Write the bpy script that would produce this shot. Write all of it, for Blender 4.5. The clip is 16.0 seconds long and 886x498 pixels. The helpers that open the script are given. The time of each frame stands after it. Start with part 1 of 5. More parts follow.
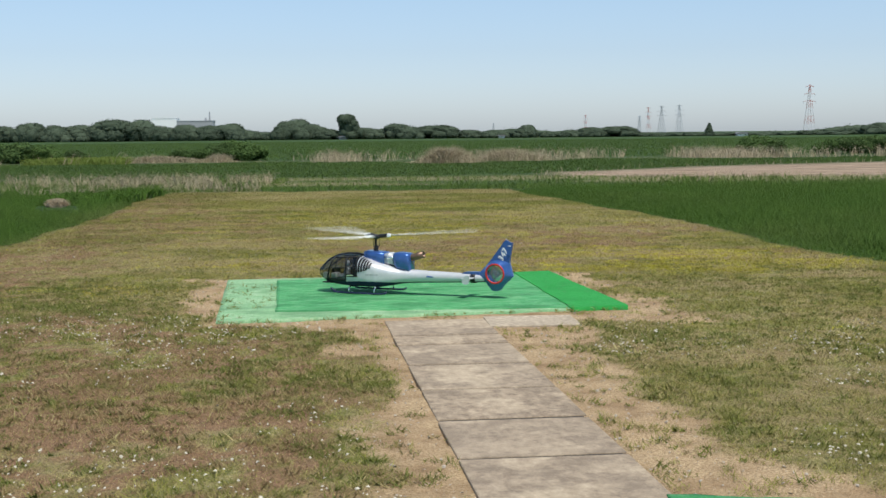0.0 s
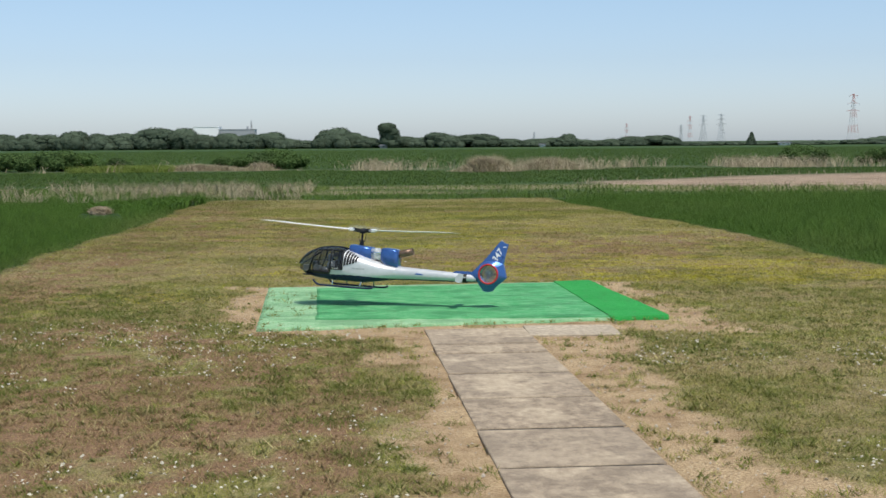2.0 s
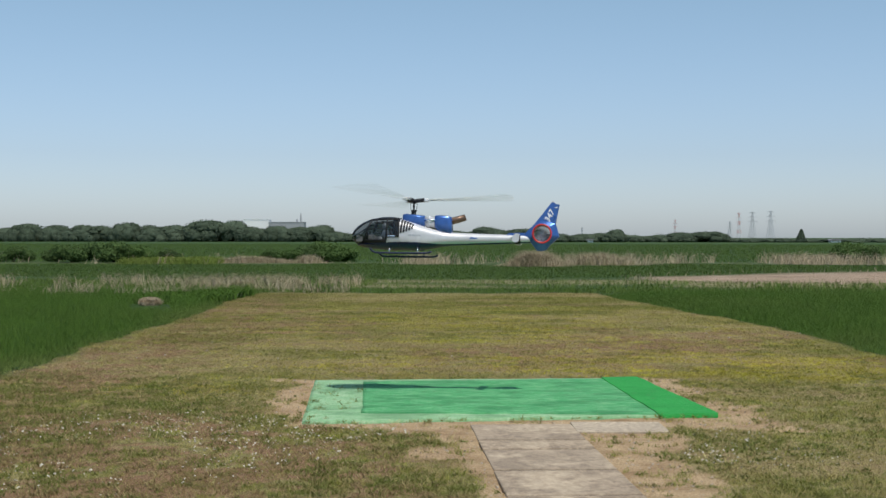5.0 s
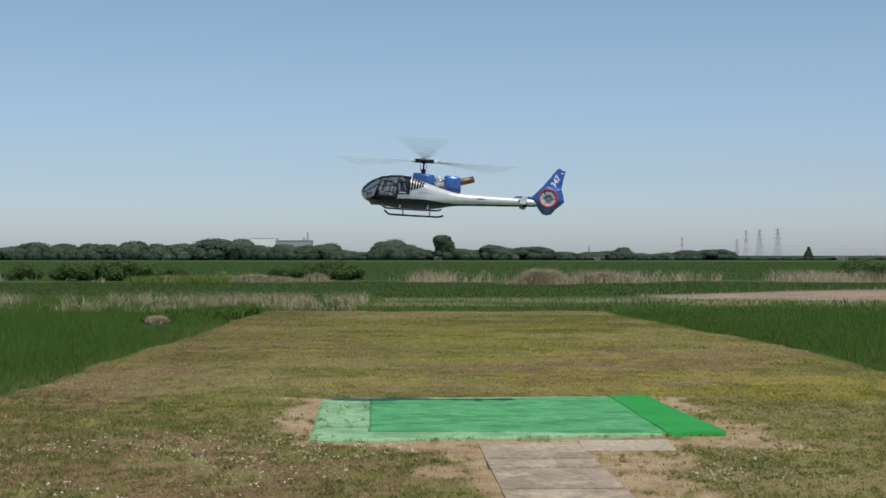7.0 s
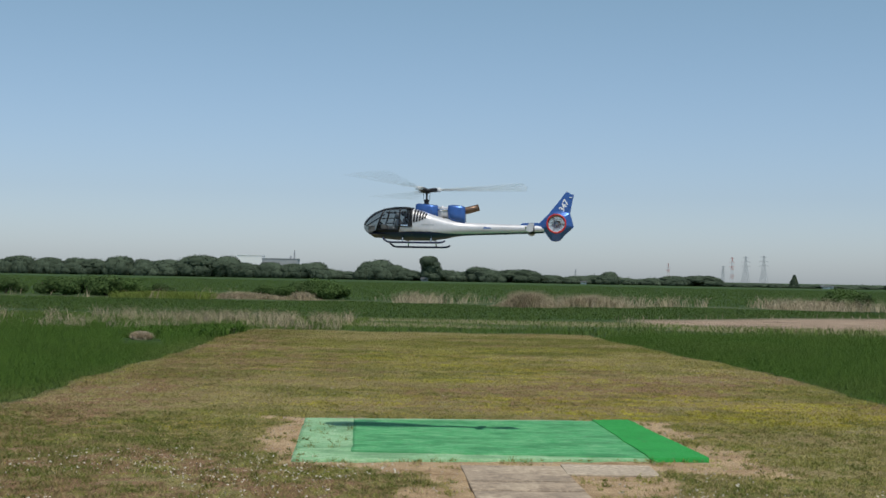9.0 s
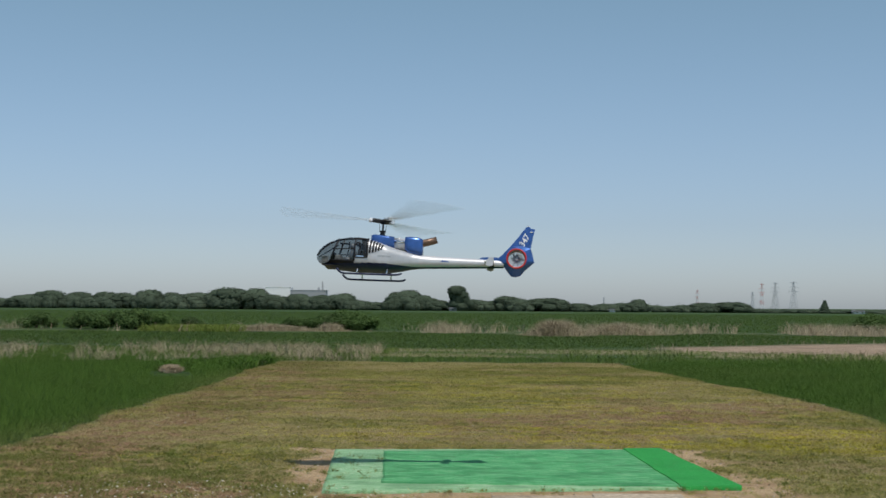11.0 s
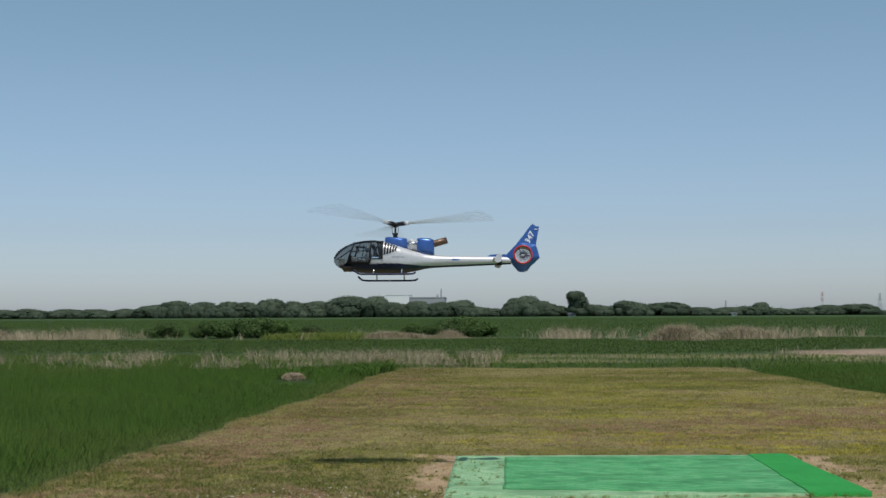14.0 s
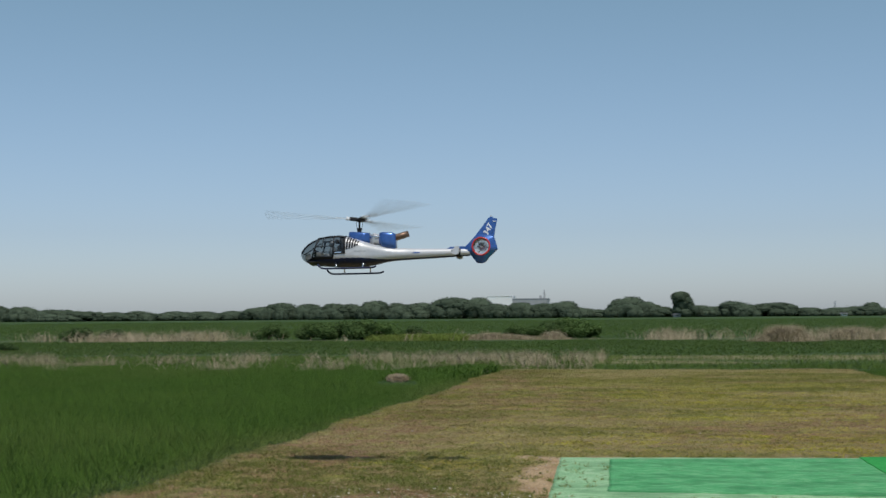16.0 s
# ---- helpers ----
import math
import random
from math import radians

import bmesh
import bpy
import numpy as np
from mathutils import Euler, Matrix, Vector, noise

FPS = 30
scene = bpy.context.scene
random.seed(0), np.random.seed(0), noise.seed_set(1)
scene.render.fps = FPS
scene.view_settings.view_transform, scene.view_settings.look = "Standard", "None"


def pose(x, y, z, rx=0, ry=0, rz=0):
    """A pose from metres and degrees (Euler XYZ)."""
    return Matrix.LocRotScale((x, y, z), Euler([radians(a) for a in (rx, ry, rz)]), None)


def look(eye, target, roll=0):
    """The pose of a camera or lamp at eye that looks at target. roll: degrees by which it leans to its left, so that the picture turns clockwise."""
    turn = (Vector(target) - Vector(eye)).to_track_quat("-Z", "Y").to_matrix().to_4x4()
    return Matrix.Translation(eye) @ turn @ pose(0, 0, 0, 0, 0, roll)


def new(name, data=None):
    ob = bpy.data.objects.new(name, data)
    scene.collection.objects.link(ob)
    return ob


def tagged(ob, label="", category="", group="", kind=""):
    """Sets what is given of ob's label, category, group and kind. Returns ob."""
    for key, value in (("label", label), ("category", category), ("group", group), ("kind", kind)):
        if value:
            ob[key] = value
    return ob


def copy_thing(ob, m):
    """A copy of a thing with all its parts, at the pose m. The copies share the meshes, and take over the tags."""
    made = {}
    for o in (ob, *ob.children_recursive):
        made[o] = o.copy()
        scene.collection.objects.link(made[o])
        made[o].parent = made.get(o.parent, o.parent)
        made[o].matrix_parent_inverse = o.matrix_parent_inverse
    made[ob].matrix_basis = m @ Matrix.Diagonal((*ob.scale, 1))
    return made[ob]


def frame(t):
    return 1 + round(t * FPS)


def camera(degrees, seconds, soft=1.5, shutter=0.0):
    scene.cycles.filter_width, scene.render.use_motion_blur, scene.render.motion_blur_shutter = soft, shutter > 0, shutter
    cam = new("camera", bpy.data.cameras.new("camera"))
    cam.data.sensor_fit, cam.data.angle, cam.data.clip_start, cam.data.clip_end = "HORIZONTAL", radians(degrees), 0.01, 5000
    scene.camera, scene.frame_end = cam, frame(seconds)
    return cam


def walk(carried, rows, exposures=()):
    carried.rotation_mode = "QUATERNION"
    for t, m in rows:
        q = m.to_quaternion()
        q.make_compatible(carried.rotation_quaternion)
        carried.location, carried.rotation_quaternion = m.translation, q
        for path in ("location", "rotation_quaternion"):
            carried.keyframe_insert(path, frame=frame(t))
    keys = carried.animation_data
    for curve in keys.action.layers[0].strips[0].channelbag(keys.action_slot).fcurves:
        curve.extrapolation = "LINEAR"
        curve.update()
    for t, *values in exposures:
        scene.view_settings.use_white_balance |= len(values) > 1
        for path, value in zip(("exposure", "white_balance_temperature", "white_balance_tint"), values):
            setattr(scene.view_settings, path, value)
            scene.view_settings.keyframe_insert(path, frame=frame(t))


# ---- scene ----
SECONDS = 16.0
EYE = (0.0, 0.0, 1.6)
cam = camera(36.18, SECONDS, soft=1.5, shutter=0.4)


def view(yaw, pitch, roll):
    """A camera pose at the standing eye: yaw to the left, pitch up, lean to the right, in degrees."""
    y, p = radians(yaw), radians(pitch)
    way = Vector((-math.sin(y) * math.cos(p), math.cos(y) * math.cos(p), math.sin(p)))
    return look(EYE, Vector(EYE) + 10 * way, -roll)


PATH = [(0.0, -3.976, -4.867, 0.536), (0.5, -4.373, -4.845, 0.543), (1.0, -4.352, -4.821, 0.406), (1.5, -3.529, -4.729, 0.4),
        (2.0, -2.277, -4.484, 0.442), (2.5, -1.279, -3.927, 0.579), (3.0, -0.531, -2.941, 0.384), (3.5, -0.112, -2.145, 0.162),
        (4.0, -0.222, -1.571, 0.149), (4.2, -0.315, -1.384, 0.016), (6.3, -0.28, 0.422, -0.097), (6.5, -0.216, 0.341, -0.045),
        (7.0, 0.0, 0.26, 0.0), (7.5, 0.182, 0.336, -0.206), (8.0, 0.146, 0.486, -0.828), (8.5, -0.346, 0.719, -1.221),
        (8.7, -0.554, 0.884, -1.116), (10.8, 0.107, 2.394, -0.47), (11.0, 0.633, 2.4, -0.409), (11.5, 2.089, 2.477, -0.137),
        (12.0, 3.158, 2.658, 0.035), (12.5, 4.01, 2.769, 0.065), (13.0, 4.689, 2.811, 0.201), (13.5, 5.164, 2.759, 0.343),
        (14.0, 5.607, 2.658, 0.305), (14.5, 6.133, 2.566, 0.273), (15.0, 6.791, 2.529, 0.413), (15.5, 7.955, 2.574, 0.389),
        (16.0, 9.948, 2.742, 0.462)]
walk(cam, [(t, view(a, b, c)) for t, a, b, c in PATH],
     exposures=[(0.0, 0.27), (1.5, 0.27), (3.0, 0.20), (4.2, 0.14), (6.3, -0.04), (8.7, -0.08), (11.0, -0.17), (16.0, -0.18)])

# ---- daylight ----
world = bpy.data.worlds.new("world")
scene.world = world
world.use_nodes = True
wn = world.node_tree
sky = wn.nodes.new("ShaderNodeTexSky")
sky.sky_type, sky.sun_disc = "NISHITA", False
sky.sun_elevation, sky.sun_rotation = radians(65.8), radians(153)
sky.altitude, sky.air_density, sky.dust_density, sky.ozone_density = 0, 1.0, 0.65, 2.4
wn.nodes["Background"].inputs["Strength"].default_value = 0.103
tint = wn.nodes.new("ShaderNodeMix")
tint.data_type, tint.blend_type = "RGBA", "MULTIPLY"
tint.inputs[0].default_value = 1.0
rise = wn.nodes.new("ShaderNodeSeparateXYZ")
wn.links.new(wn.nodes.new("ShaderNodeTexCoord").outputs["Generated"], rise.inputs[0])
air = wn.nodes.new("ShaderNodeValToRGB")
air.color_ramp.elements[0].color, air.color_ramp.elements[1].color = (0.94, 1.05, 1.29, 1), (0.79, 1.005, 1.04, 1)
air.color_ramp.elements.new(0.06).color = (0.86, 0.965, 1.165, 1)
air.color_ramp.elements[-1].position = 0.24
wn.links.new(rise.outputs["Z"], air.inputs[0])
wn.links.new(air.outputs[0], tint.inputs[7])
haze = wn.nodes.new("ShaderNodeHueSaturation")
haze.inputs["Saturation"].default_value = 0.76
wn.links.new(sky.outputs[0], haze.inputs["Color"])
wn.links.new(haze.outputs[0], tint.inputs[6])
wn.links.new(tint.outputs[2], wn.nodes["Background"].inputs["Color"])
sun = new("sun", bpy.data.lights.new("sun", "SUN"))
sun.data.energy, sun.data.angle, sun.data.color = 3.6, radians(0.53), (1.0, 0.95, 0.88)
sun.matrix_world = look((2.05, -4.0, 10.0), (0, 0, 0))


# ---- materials ----
class Nodes:
    def __init__(self, name):
        self.m = bpy.data.materials.new(name)
        self.m.use_nodes = True
        self.t = self.m.node_tree
        self.p = self.t.nodes["Principled BSDF"]
        self.co = self.t.nodes.new("ShaderNodeTexCoord").outputs["Object"]

    def shift(self):
        """Start the pattern elsewhere on each piece."""
        n = self.t.nodes.new("ShaderNodeVectorMath")
        n.operation = "MULTIPLY_ADD"
        self.t.links.new(self.each(), n.inputs[0])
        n.inputs[1].default_value = (91, 57, 23)
        self.t.links.new(self.co, n.inputs[2])
        self.co = n.outputs[0]

    def add(self, kind, **kw):
        n = self.t.nodes.new(kind)
        for k, v in kw.items():
            n.inputs[k.replace("_", " ")].default_value = v
        return n

    def link(self, a, b):
        self.t.links.new(a, b)

    def noise(self, scale, detail=4.0, stretch=(1, 1, 1), rough=0.55):
        mp = self.add("ShaderNodeMapping")
        mp.inputs["Scale"].default_value = stretch
        self.link(self.co, mp.inputs["Vector"])
        n = self.add("ShaderNodeTexNoise", Scale=scale, Detail=detail, Roughness=rough)
        self.link(mp.outputs[0], n.inputs["Vector"])
        return n.outputs["Fac"]

    def ramp(self, fac, *stops):
        r = self.t.nodes.new("ShaderNodeValToRGB")
        e = r.color_ramp.elements
        while len(e) < len(stops):
            e.new(0.5)
        for el, (p, c) in zip(e, stops):
            el.position, el.color = p, (*c, 1)
        self.link(fac, r.inputs[0])
        return r.outputs[0]

    def span(self, fac, lo, hi, a=0.0, b=1.0):
        n = self.t.nodes.new("ShaderNodeMapRange")
        for i, val in zip((1, 2, 3, 4), (lo, hi, a, b)):
            n.inputs[i].default_value = val
        self.link(fac, n.inputs[0])
        return n.outputs[0]

    def mix(self, fac, a, b, mode="MIX"):
        n = self.t.nodes.new("ShaderNodeMix")
        n.data_type, n.blend_type = "RGBA", mode
        for sock, val in ((n.inputs[0], fac), (n.inputs[6], a), (n.inputs[7], b)):
            if isinstance(val, (int, float)):
                sock.default_value = val
            elif isinstance(val, tuple):
                sock.default_value = (*val, 1)
            else:
                self.link(val, sock)
        return n.outputs[2]

    def math(self, op, a, b):
        n = self.t.nodes.new("ShaderNodeMath")
        n.operation = op
        for sock, val in ((n.inputs[0], a), (n.inputs[1], b)):
            if isinstance(val, (int, float)):
                sock.default_value = val
            else:
                self.link(val, sock)
        return n.outputs[0]

    def attr(self, name):
        n = self.t.nodes.new("ShaderNodeAttribute")
        n.attribute_name = name
        return n.outputs["Fac"]

    def island(self):
        return self.t.nodes.new("ShaderNodeNewGeometry").outputs["Random Per Island"]

    def each(self):
        return self.t.nodes.new("ShaderNodeObjectInfo").outputs["Random"]

    def bump(self, height, strength=0.3, distance=0.01):
        b = self.add("ShaderNodeBump", Strength=strength, Distance=distance)
        self.link(height, b.inputs["Height"])
        self.link(b.outputs[0], self.p.inputs["Normal"])

    def done(self, color=None, rough=0.6, metal=0.0, **kw):
        for key, val in (("Base Color", color), ("Roughness", rough), ("Metallic", metal)):
            if val is None:
                continue
            if isinstance(val, tuple):
                self.p.inputs[key].default_value = (*val, 1)
            elif isinstance(val, (int, float)):
                self.p.inputs[key].default_value = val
            else:
                self.link(val, self.p.inputs[key])
        for k, v in kw.items():
            self.p.inputs[k.replace("_", " ")].default_value = v
        return self.m


def plain(name, color, rough=0.5, metal=0.0, grain=40.0, amount=0.15, bump=0.0, **kw):
    """A surface with grain and broad wear."""
    n = Nodes(name)
    dark = tuple(c * (1 - amount) for c in color)
    light = tuple(min(1, c * (1 + amount)) for c in color)
    fine = n.noise(grain, 5)
    c = n.ramp(fine, (0.3, dark), (0.7, light))
    broad = n.noise(grain / 12, 3)
    c = n.mix(n.span(broad, 0.35, 0.7, 0.0, amount), c, tuple(v * 0.6 for v in color))
    if bump:
        n.bump(fine, bump, 0.004)
    return n.done(c, n.span(fine, 0.3, 0.7, max(0.02, rough - 0.06), rough + 0.06), metal, **kw)


def m_ground():
    n = Nodes("ground_cover")
    fine, mid, broad = n.noise(60, 6), n.noise(7, 5), n.noise(0.5, 4)
    thatch = n.ramp(fine, (0.3, (0.17, 0.14, 0.052)), (0.5, (0.29, 0.25, 0.105)), (0.72, (0.45, 0.39, 0.19)))
    thatch = n.mix(n.span(mid, 0.42, 0.62), thatch, n.ramp(fine, (0.3, (0.09, 0.10, 0.03)), (0.7, (0.22, 0.22, 0.075))))
    field = n.ramp(n.noise(0.9, 6, (0.4, 1.6, 1)), (0.3, (0.024, 0.052, 0.012)), (0.55, (0.036, 0.074, 0.017)), (0.75, (0.056, 0.088, 0.026)))
    field = n.mix(n.span(broad, 0.4, 0.7, 0, 0.5), field, (0.055, 0.072, 0.024))
    straw = n.ramp(n.noise(3.5, 6, (0.5, 1.5, 1)), (0.3, (0.12, 0.12, 0.05)), (0.5, (0.26, 0.22, 0.12)), (0.7, (0.40, 0.32, 0.20)))
    soil = n.ramp(n.noise(1.1, 8, (0.35, 1.3, 1), 0.72), (0.34, (0.14, 0.10, 0.065)), (0.49, (0.29, 0.21, 0.145)), (0.64, (0.45, 0.345, 0.25)))
    sand = n.ramp(fine, (0.28, (0.24, 0.155, 0.08)), (0.5, (0.46, 0.325, 0.185)), (0.75, (0.64, 0.49, 0.31)))
    sand = n.mix(n.span(n.noise(2.2, 5), 0.42, 0.64, 0, 0.8), sand, n.ramp(mid, (0.35, (0.22, 0.135, 0.07)), (0.65, (0.40, 0.27, 0.15))))
    c = n.mix(n.attr("dry"), thatch, n.ramp(fine, (0.3, (0.17, 0.125, 0.055)), (0.7, (0.38, 0.30, 0.15))))
    c = n.mix(n.attr("brown"), c, n.ramp(fine, (0.3, (0.135, 0.075, 0.042)), (0.7, (0.36, 0.225, 0.125))))
    c = n.mix(n.attr("field"), c, field)
    c = n.mix(n.attr("straw"), c, straw)
    c = n.mix(n.attr("soil"), c, soil)
    c = n.mix(n.attr("bare"), c, sand)
    n.bump(n.math("ADD", fine, mid), 0.9, 0.03)
    return n.done(c, 0.95, 0.0, Specular_IOR_Level=0.2)


def m_blades(name, green_a, green_b, dry_a, dry_b, extra=None, mottle=0.5):
    """Grass blades: thin, so half of the light goes through; fresh or dry by the blade's own value, the tone by the blade."""
    n = Nodes(name)
    r = n.island()
    fresh = n.ramp(r, (0.0, green_a), (1.0, green_b))
    old = n.ramp(r, (0.0, dry_a), (1.0, dry_b))
    c = n.mix(n.attr("dry"), fresh, old)
    if extra:
        c = n.mix(n.attr("flower"), c, extra)
        c = n.mix(n.attr("brown"), c, n.ramp(r, (0.0, (0.24, 0.14, 0.075)), (1.0, (0.58, 0.41, 0.25))))
        c = n.mix(n.attr("lush"), c, n.ramp(r, (0.0, (0.085, 0.125, 0.022)), (1.0, (0.20, 0.265, 0.055))))
    c = n.mix(n.span(n.noise(1.1, 4), 0.35, 0.65, 0, 0.35 * mottle), c, tuple((a + b) * 0.35 for a, b in zip(green_a, dry_a)))
    c = n.mix(n.span(n.noise(5.5, 4, (0.7, 1.1, 1), 0.65), 0.42, 0.66, 0, 0.5 * mottle), c, tuple(a * 0.75 + b * 0.12 for a, b in zip(green_a, dry_a)))
    c = n.mix(n.span(n.noise(0.16, 4, (0.5, 1.2, 1)), 0.38, 0.64, 0, 0.35 * mottle), c, tuple(a * 0.65 + b * 0.2 for a, b in zip(green_a, dry_a)))
    m = n.done(c, 0.7, 0.0, Specular_IOR_Level=0.2)
    face = n.add("ShaderNodeVectorMath")
    face.operation = "MULTIPLY_ADD"
    n.link(n.t.nodes.new("ShaderNodeNewGeometry").outputs["Normal"], face.inputs[0])
    face.inputs[1].default_value, face.inputs[2].default_value = (0.8, 0.8, 0.8), (0, 0, 1)
    n.link(face.outputs[0], n.p.inputs["Normal"])
    thin = n.t.nodes.new("ShaderNodeBsdfTranslucent")
    n.link(c, thin.inputs["Color"])
    n.link(face.outputs[0], thin.inputs["Normal"])
    both = n.add("ShaderNodeMixShader", Fac=0.5)
    n.link(n.p.outputs[0], both.inputs[1])
    n.link(thin.outputs[0], both.inputs[2])
    n.link(both.outputs[0], n.t.nodes["Material Output"].inputs["Surface"])
    return m


def m_leaves(name, a, b):
    n = Nodes(name)
    c = n.ramp(n.island(), (0.0, a), (1.0, b))
    c = n.mix(n.span(n.each(), 0, 1, 0, 0.4), c, (0.055, 0.075, 0.045))
    c = n.mix(n.span(n.noise(0.35, 3), 0.35, 0.65, 0, 0.4), c, tuple(v * 0.6 for v in a))
    m = n.done(c, 0.85, 0.0, Specular_IOR_Level=0.08)
    thin = n.t.nodes.new("ShaderNodeBsdfTranslucent")
    n.link(c, thin.inputs["Color"])
    both = n.add("ShaderNodeMixShader", Fac=0.3)
    n.link(n.p.outputs[0], both.inputs[1])
    n.link(thin.outputs[0], both.inputs[2])
    n.link(both.outputs[0], n.t.nodes["Material Output"].inputs["Surface"])
    return m


def m_concrete():
    n = Nodes("weathered_concrete")
    n.shift()
    fine, mid, big = n.noise(90, 6), n.noise(13, 8, (1.3, 0.9, 1), 0.72), n.noise(4.5, 8, (1.2, 0.8, 1), 0.7)
    c = n.ramp(mid, (0.36, (0.11, 0.08, 0.055)), (0.5, (0.26, 0.21, 0.155)), (0.64, (0.42, 0.355, 0.27)))
    c = n.mix(n.span(big, 0.45, 0.56, 0, 0.85), c, n.ramp(mid, (0.36, (0.085, 0.062, 0.044)), (0.64, (0.21, 0.17, 0.125))))
    c = n.mix(n.span(n.noise(3.6, 8, (1, 1, 1), 0.7), 0.50, 0.62, 0, 0.5), c, n.ramp(fine, (0.3, (0.40, 0.33, 0.24)), (0.7, (0.56, 0.48, 0.37))))
    c = n.mix(0.22, c, n.ramp(fine, (0.3, (0.13, 0.105, 0.075)), (0.7, (0.46, 0.39, 0.30))))
    c = n.mix(n.span(n.each(), 0, 1, 0, 0.5), c, (0.21, 0.18, 0.145))
    c = n.mix(n.span(n.noise(1.7, 7, (1, 1, 1), 0.66), 0.50, 0.58, 0, 0.6), c, n.ramp(mid, (0.35, (0.30, 0.25, 0.185)), (0.65, (0.46, 0.40, 0.31))))
    c = n.mix(1.0, c, (1.22, 1.13, 1.03), "MULTIPLY")
    n.bump(n.math("ADD", fine, mid), 0.5, 0.006)
    return n.done(c, 0.9)


def m_turf(name, low, high, worn, wear):
    """Artificial turf: short pile with streaks, faded patches and trodden dirt."""
    n = Nodes(name)
    fine, streak, patch = n.noise(90, 5), n.noise(7.5, 7, (0.8, 2.3, 1), 0.72), n.noise(2.0, 6, (0.8, 1.3, 1), 0.65)
    c = n.ramp(fine, (0.25, low), (0.75, high))
    c = n.mix(n.span(streak, 0.47, 0.60, 0, 0.8 * wear), c, worn)
    c = n.mix(n.span(patch, 0.46, 0.62, 0, 0.75 * wear), c, tuple(v * 0.75 for v in low))
    for way in ("X", "Y"):
        weave = n.add("ShaderNodeTexWave", Scale=6.5, Distortion=1.2, Detail=2.0)
        weave.bands_direction = way
        n.link(n.co, weave.inputs["Vector"])
        c = n.mix(n.span(weave.outputs["Fac"], 0.80, 1.0, 0, 0.10 * wear), c, tuple(v * 0.7 for v in low))
    c = n.mix(n.span(n.noise(11, 5), 0.62, 0.72, 0, 0.6), c, (0.09, 0.13, 0.06))
    n.bump(n.math("ADD", fine, streak), 0.7, 0.015)
    return n.done(c, 0.85, 0.0, Specular_IOR_Level=0.25)


GROUND = m_ground()
LAWN = m_blades("lawn_grass", (0.18, 0.205, 0.034), (0.53, 0.535, 0.115), (0.46, 0.375, 0.165), (0.80, 0.69, 0.35), (0.85, 0.74, 0.04), mottle=0.9)
FIELD = m_blades("field_grass", (0.066, 0.142, 0.02), (0.132, 0.262, 0.036), (0.18, 0.21, 0.06), (0.32, 0.33, 0.12), mottle=0.7)
REED_BED = m_blades("green_reed", (0.066, 0.132, 0.024), (0.125, 0.215, 0.045), (0.12, 0.14, 0.045), (0.21, 0.215, 0.08), mottle=0.7)
REED = m_blades("dry_reed", (0.11, 0.145, 0.045), (0.2, 0.225, 0.08), (0.5, 0.385, 0.265), (0.8, 0.66, 0.49), mottle=0.2)
YELLOW_WEED = m_blades("yellow_green_weed", (0.15, 0.23, 0.04), (0.24, 0.33, 0.06), (0.34, 0.36, 0.09), (0.42, 0.42, 0.14))
# leaf greens of the tree line, lightened and blued to carry distance haze
TREE = m_leaves("hazed_tree_leaves", (0.080, 0.110, 0.074), (0.130, 0.170, 0.112))
SHRUB = m_leaves("shrub_leaves", (0.062, 0.112, 0.032), (0.135, 0.210, 0.065))
BARK = plain("bark", (0.10, 0.075, 0.055), 0.9, bump=0.5)
CONCRETE = m_concrete()
SANDY = plain("sand_covered_concrete", (0.43, 0.35, 0.255), 0.95, grain=22, amount=0.45, bump=0.6)
TURF_PALE = m_turf("faded_turf", (0.14, 0.33, 0.15), (0.33, 0.54, 0.29), (0.42, 0.57, 0.36), 0.9)
TURF_MID = m_turf("green_turf", (0.035, 0.23, 0.075), (0.10, 0.41, 0.155), (0.21, 0.47, 0.23), 0.9)
TURF_NEW = m_turf("fresh_green_turf", (0.012, 0.22, 0.035), (0.04, 0.36, 0.075), (0.05, 0.33, 0.08), 0.35)
PETAL = plain("white_petals", (0.56, 0.51, 0.40), 0.7)
STONE = plain("pebble", (0.42, 0.36, 0.29), 0.85, grain=120)
STRAW_HEAP = plain("dry_cut_grass", (0.25, 0.205, 0.14), 0.95, grain=30, amount=0.4, bump=0.8)
STEEL = plain("galvanised_steel", (0.40, 0.42, 0.44), 0.55, 0.3)
# distance haze is mixed into the pylons' pale red and white
RED_PAINT = plain("hazed_red_paint", (0.50, 0.25, 0.23), 0.6)
PALE_PAINT = plain("pale_pylon_paint", (0.62, 0.62, 0.64), 0.6)
WHITE_PAINT = plain("white_wall", (0.86, 0.86, 0.84), 0.7, grain=2, amount=0.06)
GREY_WALL = plain("grey_wall", (0.34, 0.35, 0.36), 0.75, grain=2)
ROOF = plain("grey_roof", (0.20, 0.20, 0.21), 0.6, grain=3)
PANE = plain("dark_pane", (0.03, 0.04, 0.05), 0.12)
SILVER = plain("silver_lacquer", (0.58, 0.58, 0.59), 0.40, 0.22, grain=25, amount=0.05, Coat_Weight=0.12, Coat_Roughness=0.15)
BLUE = plain("metallic_blue_lacquer", (0.045, 0.125, 0.38), 0.32, 0.5, grain=25, amount=0.12, Coat_Weight=0.8, Coat_Roughness=0.06)
NAVY = plain("dark_blue_lacquer", (0.016, 0.024, 0.065), 0.5, 0.0, grain=20, amount=0.1, Specular_IOR_Level=0.3)
BLACK = plain("satin_black", (0.016, 0.016, 0.018), 0.5, Specular_IOR_Level=0.3)
CHROME = plain("polished_aluminium", (0.72, 0.73, 0.75), 0.16, 1.0, amount=0.05)
